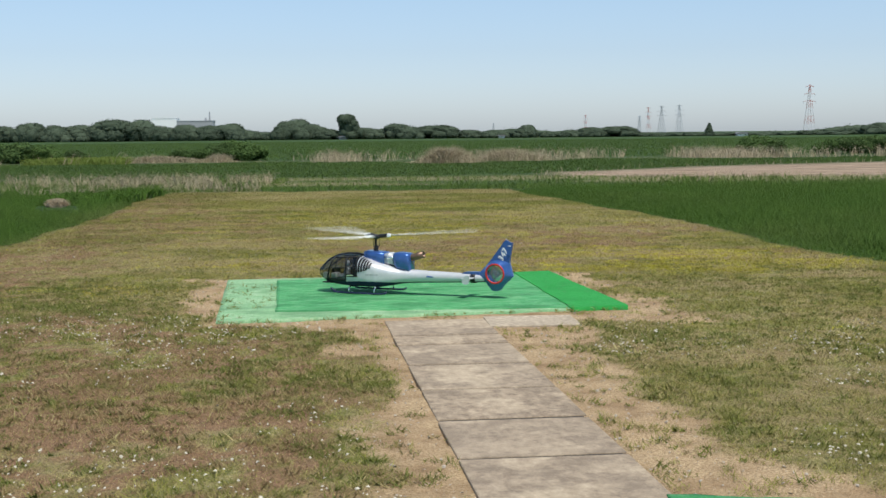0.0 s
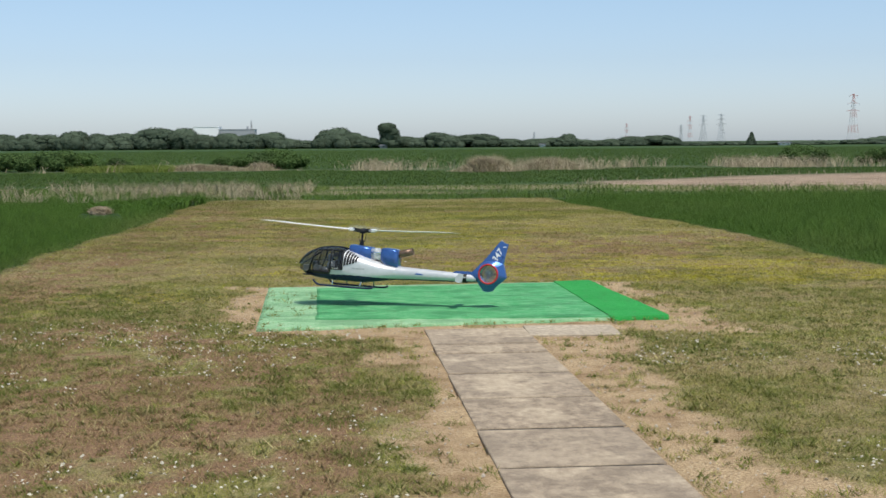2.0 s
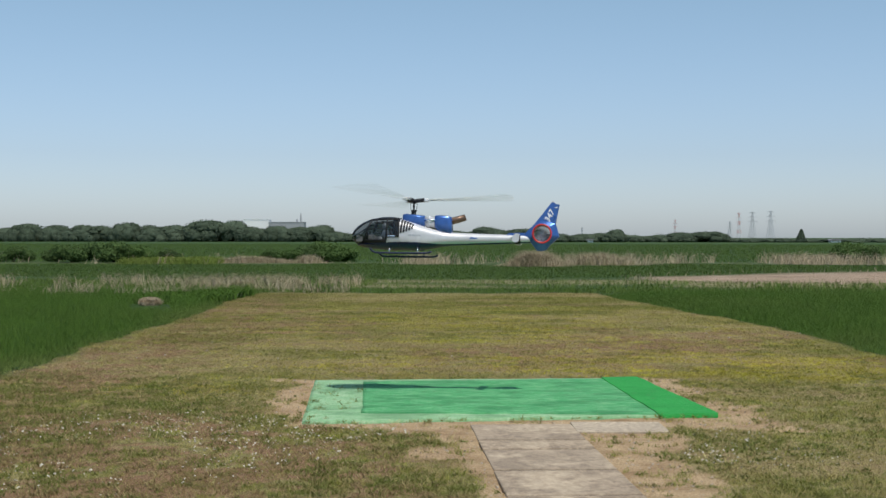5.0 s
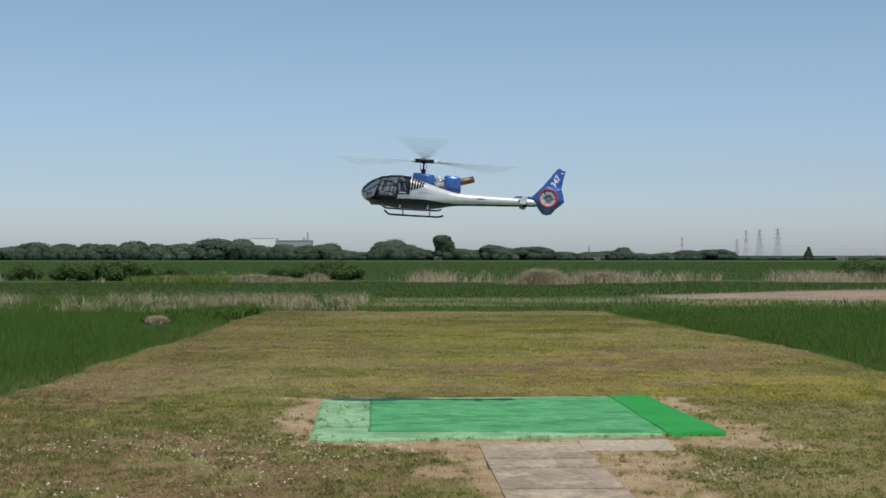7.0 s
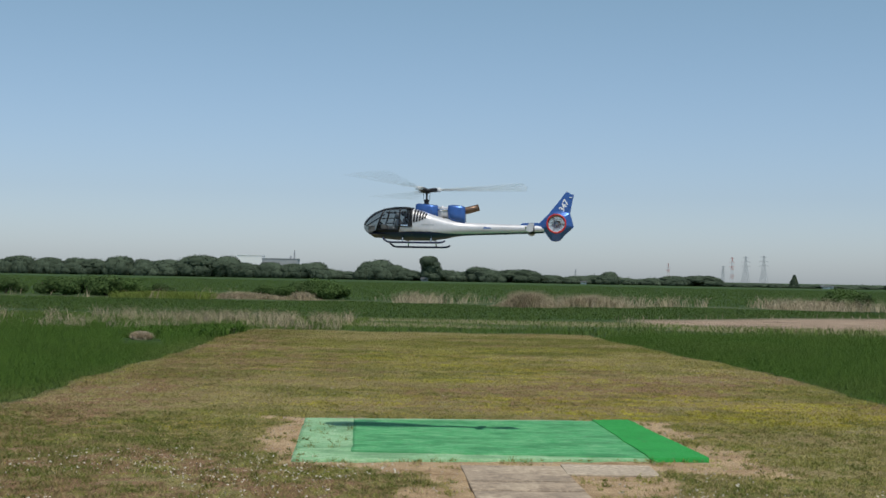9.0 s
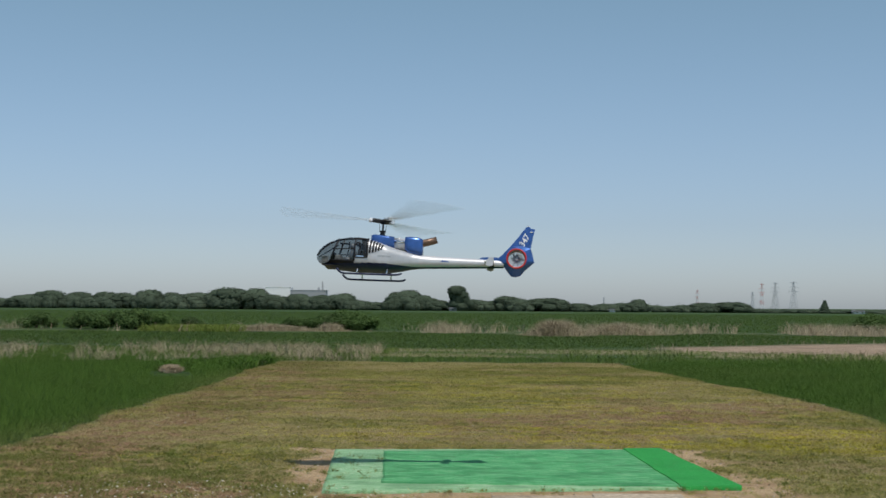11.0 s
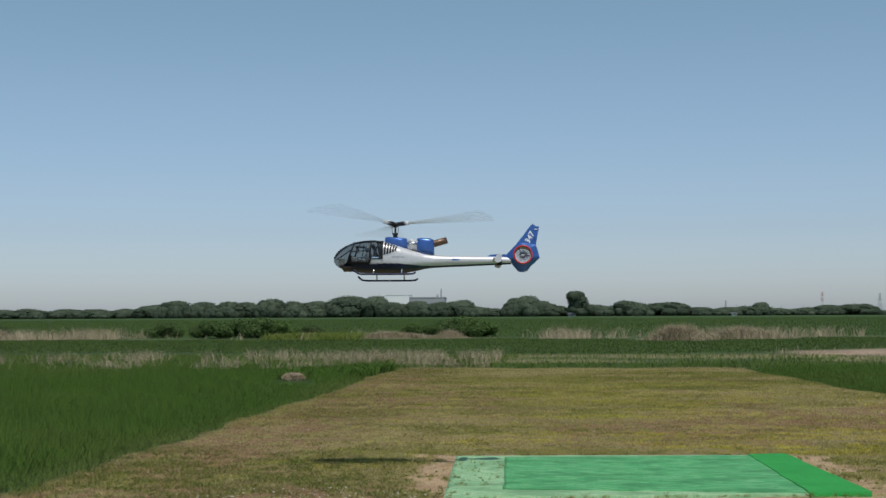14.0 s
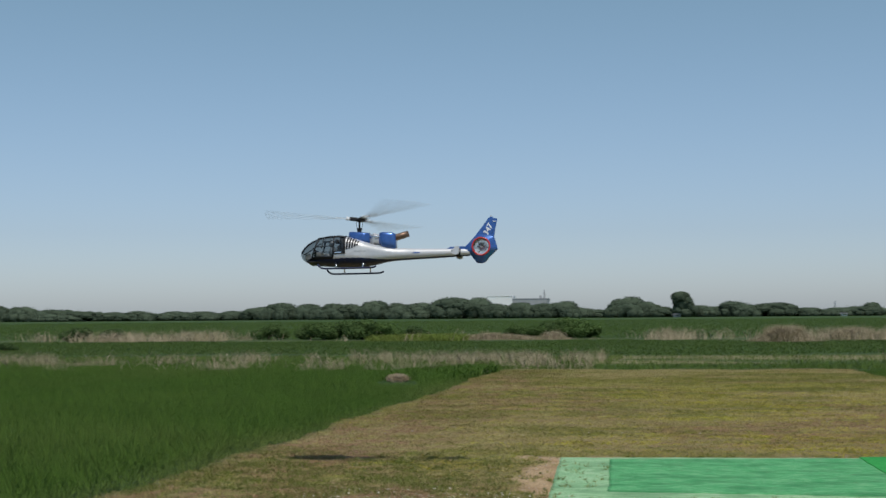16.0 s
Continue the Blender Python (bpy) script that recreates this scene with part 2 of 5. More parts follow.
EXHAUST = plain("heat_tinted_steel", (0.20, 0.125, 0.085), 0.42, 0.6, grain=18, amount=0.35)
RED = plain("red_ring_paint", (0.55, 0.035, 0.03), 0.35)
BLADE = plain("cream_white_blade", (0.78, 0.76, 0.68), 0.35, grain=12, amount=0.05)
# grey copy of the blade colour: underside shade, matched to the sky behind
BLADE_SHADE = plain("shaded_blade_underside", (0.60, 0.60, 0.605), 0.5, grain=12, amount=0.1)
DARK_SOIL = plain("dark_joint_soil", (0.035, 0.028, 0.021), 0.95, grain=60, amount=0.4, bump=0.5)
GREY_FAN = plain("grey_fan", (0.45, 0.46, 0.47), 0.4, 0.3)
LETTER = plain("white_lettering", (0.78, 0.79, 0.80), 0.45, amount=0.04)
SEAT = plain("seat_cloth", (0.10, 0.09, 0.09), 0.9, grain=120, bump=0.3)
TRIM = plain("pale_trim", (0.55, 0.53, 0.50), 0.7)


def m_glass():
    n = Nodes("canopy_glass")
    clear, shine = n.t.nodes.new("ShaderNodeBsdfTransparent"), n.add("ShaderNodeBsdfGlossy", Roughness=0.03)
    clear.inputs["Color"].default_value = (0.50, 0.52, 0.53, 1)
    edge = n.t.nodes.new("ShaderNodeLayerWeight")
    edge.inputs["Blend"].default_value = 0.2
    both = n.t.nodes.new("ShaderNodeMixShader")
    n.link(n.span(n.math("POWER", edge.outputs["Facing"], 2.0), 0, 1, 0.05, 0.6), both.inputs[0])
    n.link(clear.outputs[0], both.inputs[1])
    n.link(shine.outputs[0], both.inputs[2])
    n.link(both.outputs[0], n.t.nodes["Material Output"].inputs["Surface"])
    return n.m


GLASS = m_glass()


# ---- mesh helpers ----
def obj(name, bm, material, parent=None, label="", smooth=False):
    me = bpy.data.meshes.new(name)
    bm.to_mesh(me)
    bm.free()
    me.materials.append(material)
    if smooth:
        me.shade_smooth()
    ob = new(name, me)
    ob.parent = parent
    return tagged(ob, label)


def part(name, bm, material, parent, label="", smooth=False):
    return obj(name, bm, material, parent, label, smooth)


def box(lo, hi, bevel=0.0, m=None, bm=None):
    bm = bm or bmesh.new()
    lo, hi = Vector(lo), Vector(hi)
    made = bmesh.ops.create_cube(bm, size=1, matrix=(m or Matrix()) @ Matrix.Translation((lo + hi) / 2) @ Matrix.Diagonal((*(hi - lo), 1)))
    if bevel:
        edges = {e for v in made["verts"] for e in v.link_edges}
        bmesh.ops.bevel(bm, geom=list(edges), offset=bevel, segments=2, profile=0.5, affect="EDGES")
    return bm


def tube(points, radius, sides=8, bm=None, closed=False):
    """A round bar along points; radius: one number or one for each point."""
    bm = bm or bmesh.new()
    pts = [Vector(p) for p in points]
    n = len(pts)
    rads = [radius] * n if isinstance(radius, (int, float)) else list(radius)
    rings = []
    side = None
    for i, p in enumerate(pts):
        a, b = (pts[i - 1] if i or closed else p), (pts[(i + 1) % n] if i < n - 1 or closed else p)
        way = (b - a).normalized()
        if side is None:
            side = way.orthogonal().normalized()
        side = (side - way * side.dot(way)).normalized()
        up = way.cross(side)
        rings.append([bm.verts.new(p + rads[i] * (math.cos(k) * side + math.sin(k) * up))
                      for k in (2 * math.pi * j / sides for j in range(sides))])
    for i in range(n if closed else n - 1):
        a, b = rings[i], rings[(i + 1) % n]
        for j in range(sides):
            bm.faces.new((a[j], a[(j + 1) % sides], b[(j + 1) % sides], b[j]))
    if not closed:
        bm.faces.new(rings[0][::-1]), bm.faces.new(rings[-1])
    return bm


def plate(outline, y0, y1, bm=None):
    """A flat plate: an outline in x, z, from y0 to y1."""
    bm = bm or bmesh.new()
    a = [bm.verts.new((x, y0, z)) for x, z in outline]
    b = [bm.verts.new((x, y1, z)) for x, z in outline]
    bm.faces.new(a), bm.faces.new(b[::-1])
    for i in range(len(a)):
        j = (i + 1) % len(a)
        bm.faces.new((a[i], b[i], b[j], a[j]))
    bmesh.ops.recalc_face_normals(bm, faces=bm.faces)
    return bm


# ---- value noise over the plan ----
TABLE = np.random.RandomState(7).rand(256, 256)


def cell(x, y):
    xi, yi = np.floor(x).astype(int), np.floor(y).astype(int)
    u, v = x - xi, y - yi
    u, v = u * u * (3 - 2 * u), v * v * (3 - 2 * v)
    g = lambda i, j: TABLE[(xi + i) % 256, (yi + j) % 256]
    return (g(0, 0) * (1 - u) + g(1, 0) * u) * (1 - v) + (g(0, 1) * (1 - u) + g(1, 1) * u) * v


def fbm(x, y, scale, octaves=4):
    total, weight, amp = 0.0, 0.0, 1.0
    for o in range(octaves):
        total = total + amp * cell(x * scale + 17.3 * o, y * scale + 31.7 * o)
        weight, amp, scale = weight + amp, amp * 0.55, scale * 2.03
    return total / weight


def step(a, b, x):
    t = np.clip((x - a) / (b - a), 0, 1)
    return t * t * (3 - 2 * t)


# ---- the plan: what grows where ----
def edge_left(y):
    return np.interp(y, [-60, 12, 19, 28, 38, 60], [-5.15, -5.1, -4.95, -4.95, -5.15, -5.6])


def edge_right(y):
    return np.interp(y, [-60, 15.9, 17.5, 24.1, 38.6, 60], [6.7, 6.46, 6.2, 5.94, 4.42, 3.0])


def lawn_at(x, y):
    w = 0.6 * (fbm(x, y, 0.7, 5) - 0.5)
    return step(-0.2, 0.2, x - edge_left(y) + w) * step(-0.2, 0.2, edge_right(y) - x + w) * step(-0.5, 0.5, 38.6 - y + 2 * w)


def path_left(y):
    return 0.55 - 0.045 * (y - 5.8)


def bare_at(x, y):
    """Sand worn free along the slabs and round the mats."""
    n = fbm(x, y, 1.5, 5) - 0.5
    left, right = path_left(y), path_left(y) + 0.87
    wide_l = np.interp(y, [0, 5.5, 8, 9.5, 10.6, 11.5], [0.30, 0.36, 0.36, 0.30, 0.45, 0.9])
    wide_r = np.interp(y, [0, 5.5, 6.5, 8, 10, 11.5], [1.5, 1.25, 0.85, 0.5, 0.55, 0.9])
    along = np.where(x < (left + right) / 2, wide_l - (left - x), wide_r - (x - right))
    along = np.where(y > 11.8, -1, along)
    px0, px1 = -1.34 + (15.0 - y) * 0.05, 2.27 + (15.3 - y) * 0.08
    out = np.maximum(np.maximum(px0 - x, x - px1), np.maximum(11.65 - y, (y - 15.1) * 1.8))
    margin = np.where(x > px1, 0.5, np.where(x < px0, 0.34, 0.28))
    round_pad = margin - out
    return step(-0.05, 0.14, np.maximum(along, round_pad) + 1.15 * n - 0.02)


def dry_at(x, y):
    """Parched straw against fresh grass: mottled near by, in long mowing swathes behind the mats."""
    a = fbm(x + 40, y, 0.55, 5)
    b = fbm(x * 0.35, y + 90, 1.3, 4)
    near = step(0.40, 0.66, 0.55 * a + 0.45 * b)
    swathe = 0.5 * fbm(x * 0.28 + 3, y * 0.95, 0.75, 4) + 0.3 * fbm(x * 0.9 + 21, y * 0.55, 0.8, 4) + 0.2 * fbm(x * 0.5, y * 2.2 + 8, 1.6, 3)
    far = 0.05 + 0.75 * step(0.43, 0.57, swathe)
    f = step(14.5, 18, y)
    fresh = step(0.50, 0.60, fbm(x * 0.5 + 7, y * 1.1, 0.8, 4)) * step(11, 13, y) * (1 - f)
    return (near * (1 - 0.9 * fresh)) * (1 - f) + far * f


def brown_at(x, y):
    """Reddish-brown dead moss, most of it in the near grass."""
    g = lambda cx, cy, rx, ry: np.exp(-((x - cx) / rx) ** 2 - ((y - cy) / ry) ** 2)
    far = 0.30 * step(0.50, 0.62, fbm(x * 0.45 + 31, y * 0.9, 0.8, 4)) * step(15, 18, y)
    far = far + 0.5 * np.exp(-((x - edge_left(y) - 0.9) / 1.0) ** 2) * step(11, 15, y) + 0.35 * g(3.2, 20.5, 1.4, 1.6)
    near = far + 1.15 * g(-2.2, 7.6, 1.7, 2.3) + 0.8 * g(-2.9, 10.8, 1.5, 1.3) + 0.14 + 0.25 * step(0.5, -1.0, x) * step(13, 11, y)
    return np.clip(2.1 * near * step(0.38, 0.58, 0.5 * fbm(x + 3, y * 0.8, 2.6, 5) + 0.5 * fbm(x + 8, y, 9.0, 3)), 0, 1)


def lush_at(x, y):
    """Darker, fresher weeds in clumps."""
    g = lambda cx, cy, rx, ry: np.exp(-((x - cx) / rx) ** 2 - ((y - cy) / ry) ** 2)
    more = 0.10 * (g(-0.2, 9.4, 0.35, 1.3) + g(2.3, 9.6, 0.5, 1.4) + g(-2.6, 12.6, 0.9, 1.0) + g(2.6, 6.3, 0.5, 0.4) + g(-0.3, 7.6, 0.3, 0.8) + 1.3 * g(-4.2, 13.0, 1.6, 4.0) + 1.2 * g(-4.0, 9.5, 1.4, 2.0))
    return step(0.53, 0.66, 0.5 * fbm(x + 70, y, 2.4, 5) + 0.5 * fbm(x + 12, y, 8.0, 3) + more) * (1 - 0.8 * step(14, 18, y)) + 0.55 * step(0.50, 0.62, 0.6 * fbm(x * 0.6, y * 0.8 + 5, 0.9, 4) + 0.4 * fbm(x, y, 3.1, 3)) * step(14, 18, y)


def yellow_at(x, y):
    n = fbm(x * 0.6, y * 1.7 + 11, 1.6, 4)
    g = lambda cx, cy, rx, ry: np.exp(-((x - cx) / rx) ** 2 - ((y - cy) / ry) ** 2)
    return np.clip(step(0.32, 0.58, n) * 2.4 * (3.2 * g(3.1, 17.2, 1.6, 1.0) + 1.4 * g(4.9, 16.4, 1.1, 1.0) + 0.7 * g(-0.7, 16.9, 0.8, 0.5) + 0.7 * g(-2.9, 14.2, 0.9, 0.5) * 0.4
                                              + 0.28 * g(1.5, 23, 4, 6)), 0, 1)


def soil_at(x, y):
    """The bare ploughed field past the lawn's far corner."""
    w = 5 * (fbm(x, y, 0.08) - 0.5)
    front = np.interp(x, [7, 12, 20, 60, 200], [51, 47.5, 46, 46, 50])
    back = np.interp(x, [7, 15.5, 30, 60, 200], [52, 61, 66, 69, 74])
    return step(-1.0, 1.5, y - front + 0.4 * w) * step(-2, 2, back - y + w) * step(7, 9, x)


def straw_at(x, y):
    w = fbm(x * 0.5, y, 0.35, 4)
    track = step(42.0, 43.5, y) * (1 - step(49, 52, y)) * step(-7, -2, x)
    band = step(36, 40, y) * (1 - step(50, 56, y)) * (1 - step(-7, -3, x)) * 0.7
    line = step(78, 80, y) * (1 - step(84, 88, y)) * (1 - step(18, 24, x))
    return np.clip((0.85 * track + 0.12 * band + 0.15 * line) * step(0.36, 0.58, w + 0.05), 0, 1)


# ---- ground ----
def spread(lo, fine_lo, fine_hi, hi, step_fine, grow=1.12):
    mid = list(np.arange(fine_lo, fine_hi, step_fine))
    up, s = [fine_hi], step_fine
    while up[-1] < hi:
        s *= grow
        up.append(up[-1] + s)
    down, s = [], step_fine
    at = fine_lo
    while at > lo:
        s *= grow
        at -= s
        down.append(at)
    return np.array(down[::-1] + mid + up)


def set_float(me, name, values):
    a = me.attributes.new(name, "FLOAT", "POINT")
    a.data.foreach_set("value", np.asarray(values, dtype=np.float32))


def make_ground():
    xs = spread(-3500, -6.5, 7.5, 3500, 0.075, 1.10)
    ys = spread(-3500, 4.5, 17.0, 4500, 0.075, 1.045)
    X, Y = np.meshgrid(xs, ys)
    x, y = X.ravel(), Y.ravel()
    bare = bare_at(x, y) * lawn_at(x, y)
    near = step(60, 30, np.hypot(x, y))
    z = -0.016 * fbm(x, y, 2.0) * near - 0.006 * bare
    z = z - 0.05 * ((x > path_left(y) + 0.05) & (x < path_left(y) + 0.82) & (y < 11.5) & (y > 3.9))
    nx, ny = len(xs), len(ys)
    i = np.arange(nx * ny).reshape(ny, nx)
    quads = np.stack([i[:-1, :-1], i[:-1, 1:], i[1:, 1:], i[1:, :-1]], -1).reshape(-1, 4)
    me = bpy.data.meshes.new("ground")
    me.from_pydata(np.stack([x, y, z], 1), [], quads)
    lawn = lawn_at(x, y)
    set_float(me, "bare", bare)
    set_float(me, "dry", dry_at(x, y) * lawn)
    set_float(me, "brown", brown_at(x, y) * lawn)
    set_float(me, "field", 1 - lawn)
    set_float(me, "straw", straw_at(x, y) * (1 - lawn))
    set_float(me, "soil", soil_at(x, y))
    me.materials.append(GROUND)
    me.shade_smooth()
    return tagged(new("ground", me), "flat mown lawn, sandy patches and green fields to the horizon", "ground", kind="structure")


make_ground()
rng = np.random.RandomState(11)


def blades(name, x, y, height, width, lean, dry, material, label, flower=None, joints=1, lush=None, z=None, category="grass"):
    """Upright blades at x, y, each a bent tapering strip, as one object."""
    n = len(x)
    z = np.zeros(n) - 0.008 if z is None else z
    turn, way = rng.rand(n) * 2 * np.pi, rng.rand(n) * 2 * np.pi
    lx, ly = np.cos(way) * lean * height, np.sin(way) * lean * height
    wx, wy = np.cos(turn) * width / 2, np.sin(turn) * width / 2
    rows = []
    for k in range(joints):
        f = k / joints
        taper, bend = 1 - 0.45 * f, f * f
        rows.append(np.stack([x + lx * bend - wx * taper, y + ly * bend - wy * taper, z + height * f], 1))
        rows.append(np.stack([x + lx * bend + wx * taper, y + ly * bend + wy * taper, z + height * f], 1))
    rows.append(np.stack([x + lx, y + ly, z + height * (1 - 0.25 * lean)], 1))
    per = len(rows)
    co = np.stack(rows, 1).reshape(-1, 3)
    base = (np.arange(n) * per)[:, None]
    tris = []
    for k in range(joints - 1):
        a = 2 * k
        tris += [base + np.array([a, a + 1, a + 3]), base + np.array([a, a + 3, a + 2])]
    a = 2 * (joints - 1)
    tris.append(base + np.array([a, a + 1, a + 2]))
    faces = np.concatenate(tris)
    me = bpy.data.meshes.new(name)
    me.vertices.add(len(co))
    me.vertices.foreach_set("co", co.astype(np.float32).ravel())
    me.loops.add(faces.size)
    me.loops.foreach_set("vertex_index", faces.astype(np.int32).ravel())
    me.polygons.add(len(faces))
    me.polygons.foreach_set("loop_start", np.arange(0, faces.size, 3, dtype=np.int32))
    me.update(calc_edges=True)
    set_float(me, "dry", np.repeat(dry, per))
    if flower is not None:
        set_float(me, "flower", np.repeat(flower, per))
    if lush is not None:
        set_float(me, "lush", np.repeat(lush, per))
        set_float(me, "brown", np.repeat(brown_at(x, y) * (rng.rand(n) < 0.8), per))
    me.materials.append(material)
    return tagged(new(name, me), label, category, kind="stuff")


SLAB_ROWS = [11.60, 10.70, 10.22, 9.31, 8.40, 7.49, 6.58, 5.67, 4.76, 3.85]


def covered(x, y):
    """Under the slabs or the mats."""
    slabs = (x > path_left(y) - 0.01) & (x < path_left(y) + 0.88) & (y < 11.65)
    extra = (x > 1.1) & (x < 1.95) & (y > 11.1) & (y < 11.9)
    pad = (x > -1.34 + (15.0 - y) * 0.05 - 0.02) & (x < 2.27 + (15.3 - y) * 0.08 + 0.02) & (y > 11.62 + 0.12 * (x + 1.15)) & (y < 15.05 + 0.07 * (x + 1.3))
    front = (x > 1.33) & (x < 2.3) & (y < 5.75) & (y > 4.6)
    return slabs | extra | pad | front


def lawn_band(name, y0, y1, density, h0, h1, width, label):
    n = int((y1 - y0) * 12.6 * density)
    x, y = -5.8 + 12.6 * rng.rand(n), y0 + (y1 - y0) * rng.rand(n)
    far = step(14, 18, y)
    tuft = fbm(x, y, 5.5, 3) * (1 - far) + (0.5 + 0.5 * (fbm(x * 0.6, y * 1.3, 9.0, 3) - 0.5)) * far
    keep = (lawn_at(x, y) > rng.rand(n)) & ~covered(x, y)
    keep &= rng.rand(n) > bare_at(x, y) * np.where(tuft > 0.62, 0.45, 1.03)
    keep &= rng.rand(n) < (0.45 + 1.0 * step(0.3, 0.7, tuft)) * (1 - 0.45 * dry_at(x, y) * (1 - 0.6 * far)) * (1 - 0.25 * brown_at(x, y)) + 0.6 * lush_at(x, y)
    x, y, tuft, far = x[keep], y[keep], tuft[keep], far[keep]
    n = len(x)
    dry = np.clip(dry_at(x, y) * 0.9 + 0.5 * brown_at(x, y) * (1 - far) + (0.7 - 0.35 * far) * (rng.rand(n) - 0.45), 0, 1)
    h = (h0 + (h1 - h0) * rng.rand(n) ** 2) * (0.5 + tuft) * (1 - 0.35 * dry)
    lush = lush_at(x, y) * (rng.rand(n) < 0.85)
    h = h * (1 + 0.5 * lush)
    flower = (rng.rand(n) < 0.85 * yellow_at(x, y)).astype(float)
    return blades(name, x, y, h, width * (0.6 + 0.8 * rng.rand(n)), 0.4 + 0.9 * rng.rand(n) + 0.4 * far, dry, LAWN, label, flower, 1, lush)


lawn_band("lawn_grass", 4.6, 9.0, 8000, 0.010, 0.045, 0.0048, "short patchy green and straw-brown grass round bare sand")
lawn_band("lawn_grass", 9.0, 16.0, 4600, 0.012, 0.045, 0.0065, "short patchy green and straw-brown grass by the landing mat")
lawn_band("lawn_grass", 16.0, 38.9, 2600, 0.014, 0.042, 0.010, "mown yellow-green grass behind the landing mat")


def tufts(n, reach, label):
    """Small separate tufts of weeds and dead grass in the near lawn."""
    cx, cy = -5.2 + 11.6 * rng.rand(n), 4.8 + 10.5 * rng.rand(n) ** 1.3
    keep = (lawn_at(cx, cy) > 0.5) & ~covered(cx, cy) & (bare_at(cx, cy) < 0.35 + 0.75 * (rng.rand(n) < 0.22)) & (fbm(cx, cy, 1.7, 4) > 0.40 + 0.15 * rng.rand(n))
    cx, cy = cx[keep], cy[keep]
    n, per = len(cx), 16
    size = np.repeat(0.5 + 0.9 * rng.rand(n) ** 2, per)
    green = np.repeat((rng.rand(n) < 0.62 - 0.4 * np.clip(1.6 * brown_at(cx, cy), 0, 1)).astype(float), per)
    x, y = np.repeat(cx, per) + reach * size * rng.randn(n * per), np.repeat(cy, per) + reach * size * rng.randn(n * per)
    ok = ~covered(x, y)
    x, y, size, green = x[ok], y[ok], size[ok], green[ok]
    m = len(x)
    blades("lawn_tufts", x, y, (0.025 + 0.04 * rng.rand(m)) * size, 0.008 * (0.6 + 0.8 * rng.rand(m)), 0.5 + 0.9 * rng.rand(m), 1 - green, LAWN, label, np.zeros(m), 1, green * (rng.rand(m) < 0.8))


tufts(12000, 0.024, "small dark green and straw tufts in the patchy lawn")


def mat_weeds(n, label):
    """Weeds along the mats' rims and through the worn pale strip."""
    side = rng.rand(n)
    u = rng.rand(n)
    cx = np.where(side < 0.40, -1.26 + 0.5 * rng.rand(n) ** 1.6, np.where(side < 0.72, -1.15 + 3.6 * u, np.where(side < 0.88, 2.55 - 0.26 * u + 0.25 * rng.rand(n), -1.3 + 3.5 * u)))
    cy = np.where(side < 0.40, 11.75 + 3.2 * u, np.where(side < 0.72, 11.60 + 0.13 * (cx + 1.15) - 0.14 * rng.rand(n) ** 2, np.where(side < 0.88, 12.1 + 3.2 * u, 15.06 + 0.075 * (cx + 1.3) + 0.1 * rng.rand(n))))
    keep = fbm(cx, cy, 2.3, 3) > 0.40 + 0.15 * rng.rand(n)
    cx, cy = cx[keep], cy[keep]
    per = 9
    m = len(cx) * per
    size = np.repeat(0.5 + 0.8 * rng.rand(len(cx)) ** 2, per)
    x, y = np.repeat(cx, per) + 0.016 * size * rng.randn(m), np.repeat(cy, per) + 0.016 * size * rng.randn(m)
    blades("mat_weeds", x, y, (0.03 + 0.035 * rng.rand(m)) * size, 0.008 * (0.6 + 0.8 * rng.rand(m)), 0.4 + 0.8 * rng.rand(m), 0.35 * rng.rand(m), LAWN, label, np.zeros(m), 1,
           (rng.rand(m) < 0.8).astype(float), np.full(m, 0.004))


mat_weeds(170, "small dark green weeds along the rims of the mats")


def scatter(n, x0, x1, y0, y1):
    return x0 + (x1 - x0) * rng.rand(n), y0 + (y1 - y0) * rng.rand(n)


def field_band(name, n, x0, x1, y0, y1, h0, h1, width, dryness, material, label, keep_at, joints=2, lean=0.5):
    x, y = scatter(n, x0, x1, y0, y1)
    keep = keep_at(x, y)
    x, y = x[keep], y[keep]
    n = len(x)
    clump = fbm(x, y, 0.9, 4)
    h = (h0 + (h1 - h0) * rng.rand(n)) * (0.8 + 0.4 * clump)
    h = h * np.where(y < 38, 0.35 + 0.65 * step(0, 1.0, np.maximum(edge_left(y) - x, x - edge_right(y)) + 0.5 * (clump - 0.5)), 1)
    dry = np.clip(dryness + 0.5 * (fbm(x + 9, y, 0.25, 3) - 0.5) + 0.3 * (rng.rand(n) - 0.5) + 0.4 * (1 - step(0, 0.7, edge_left(y) - x)) * (x < 0) * (y < 38), 0, 1)
    return blades(name, x, y, h, width * (0.6 + 0.8 * rng.rand(n)), lean * (0.4 + rng.rand(n)), dry, material, label, None, joints)


outside = lambda x, y: lawn_at(x, y) < 0.35
in_sight = lambda x, y: np.abs(x) < 0.62 * y + 2
field_band("field_grass", 860000, -24, -4.4, 7, 38.5, 0.13, 0.28, 0.0075, 0.0, FIELD, "dense tall dark green grass of a field beside the lawn",
           lambda x, y: outside(x, y) & in_sight(x, y) & (x < edge_left(y) + 0.2) & ~((np.abs(x + 0.211 * y) < 0.5) & (y > 28.2) & (y < 32.2)), 1, 0.75)
field_band("field_grass", 620000, 4.0, 21, 11, 37.5, 0.12, 0.25, 0.0075, 0.06, FIELD, "dense tall dark green grass of a field beside the lawn",
           lambda x, y: outside(x, y) & in_sight(x, y) & (x > edge_right(y) - 0.2), 1, 0.75)
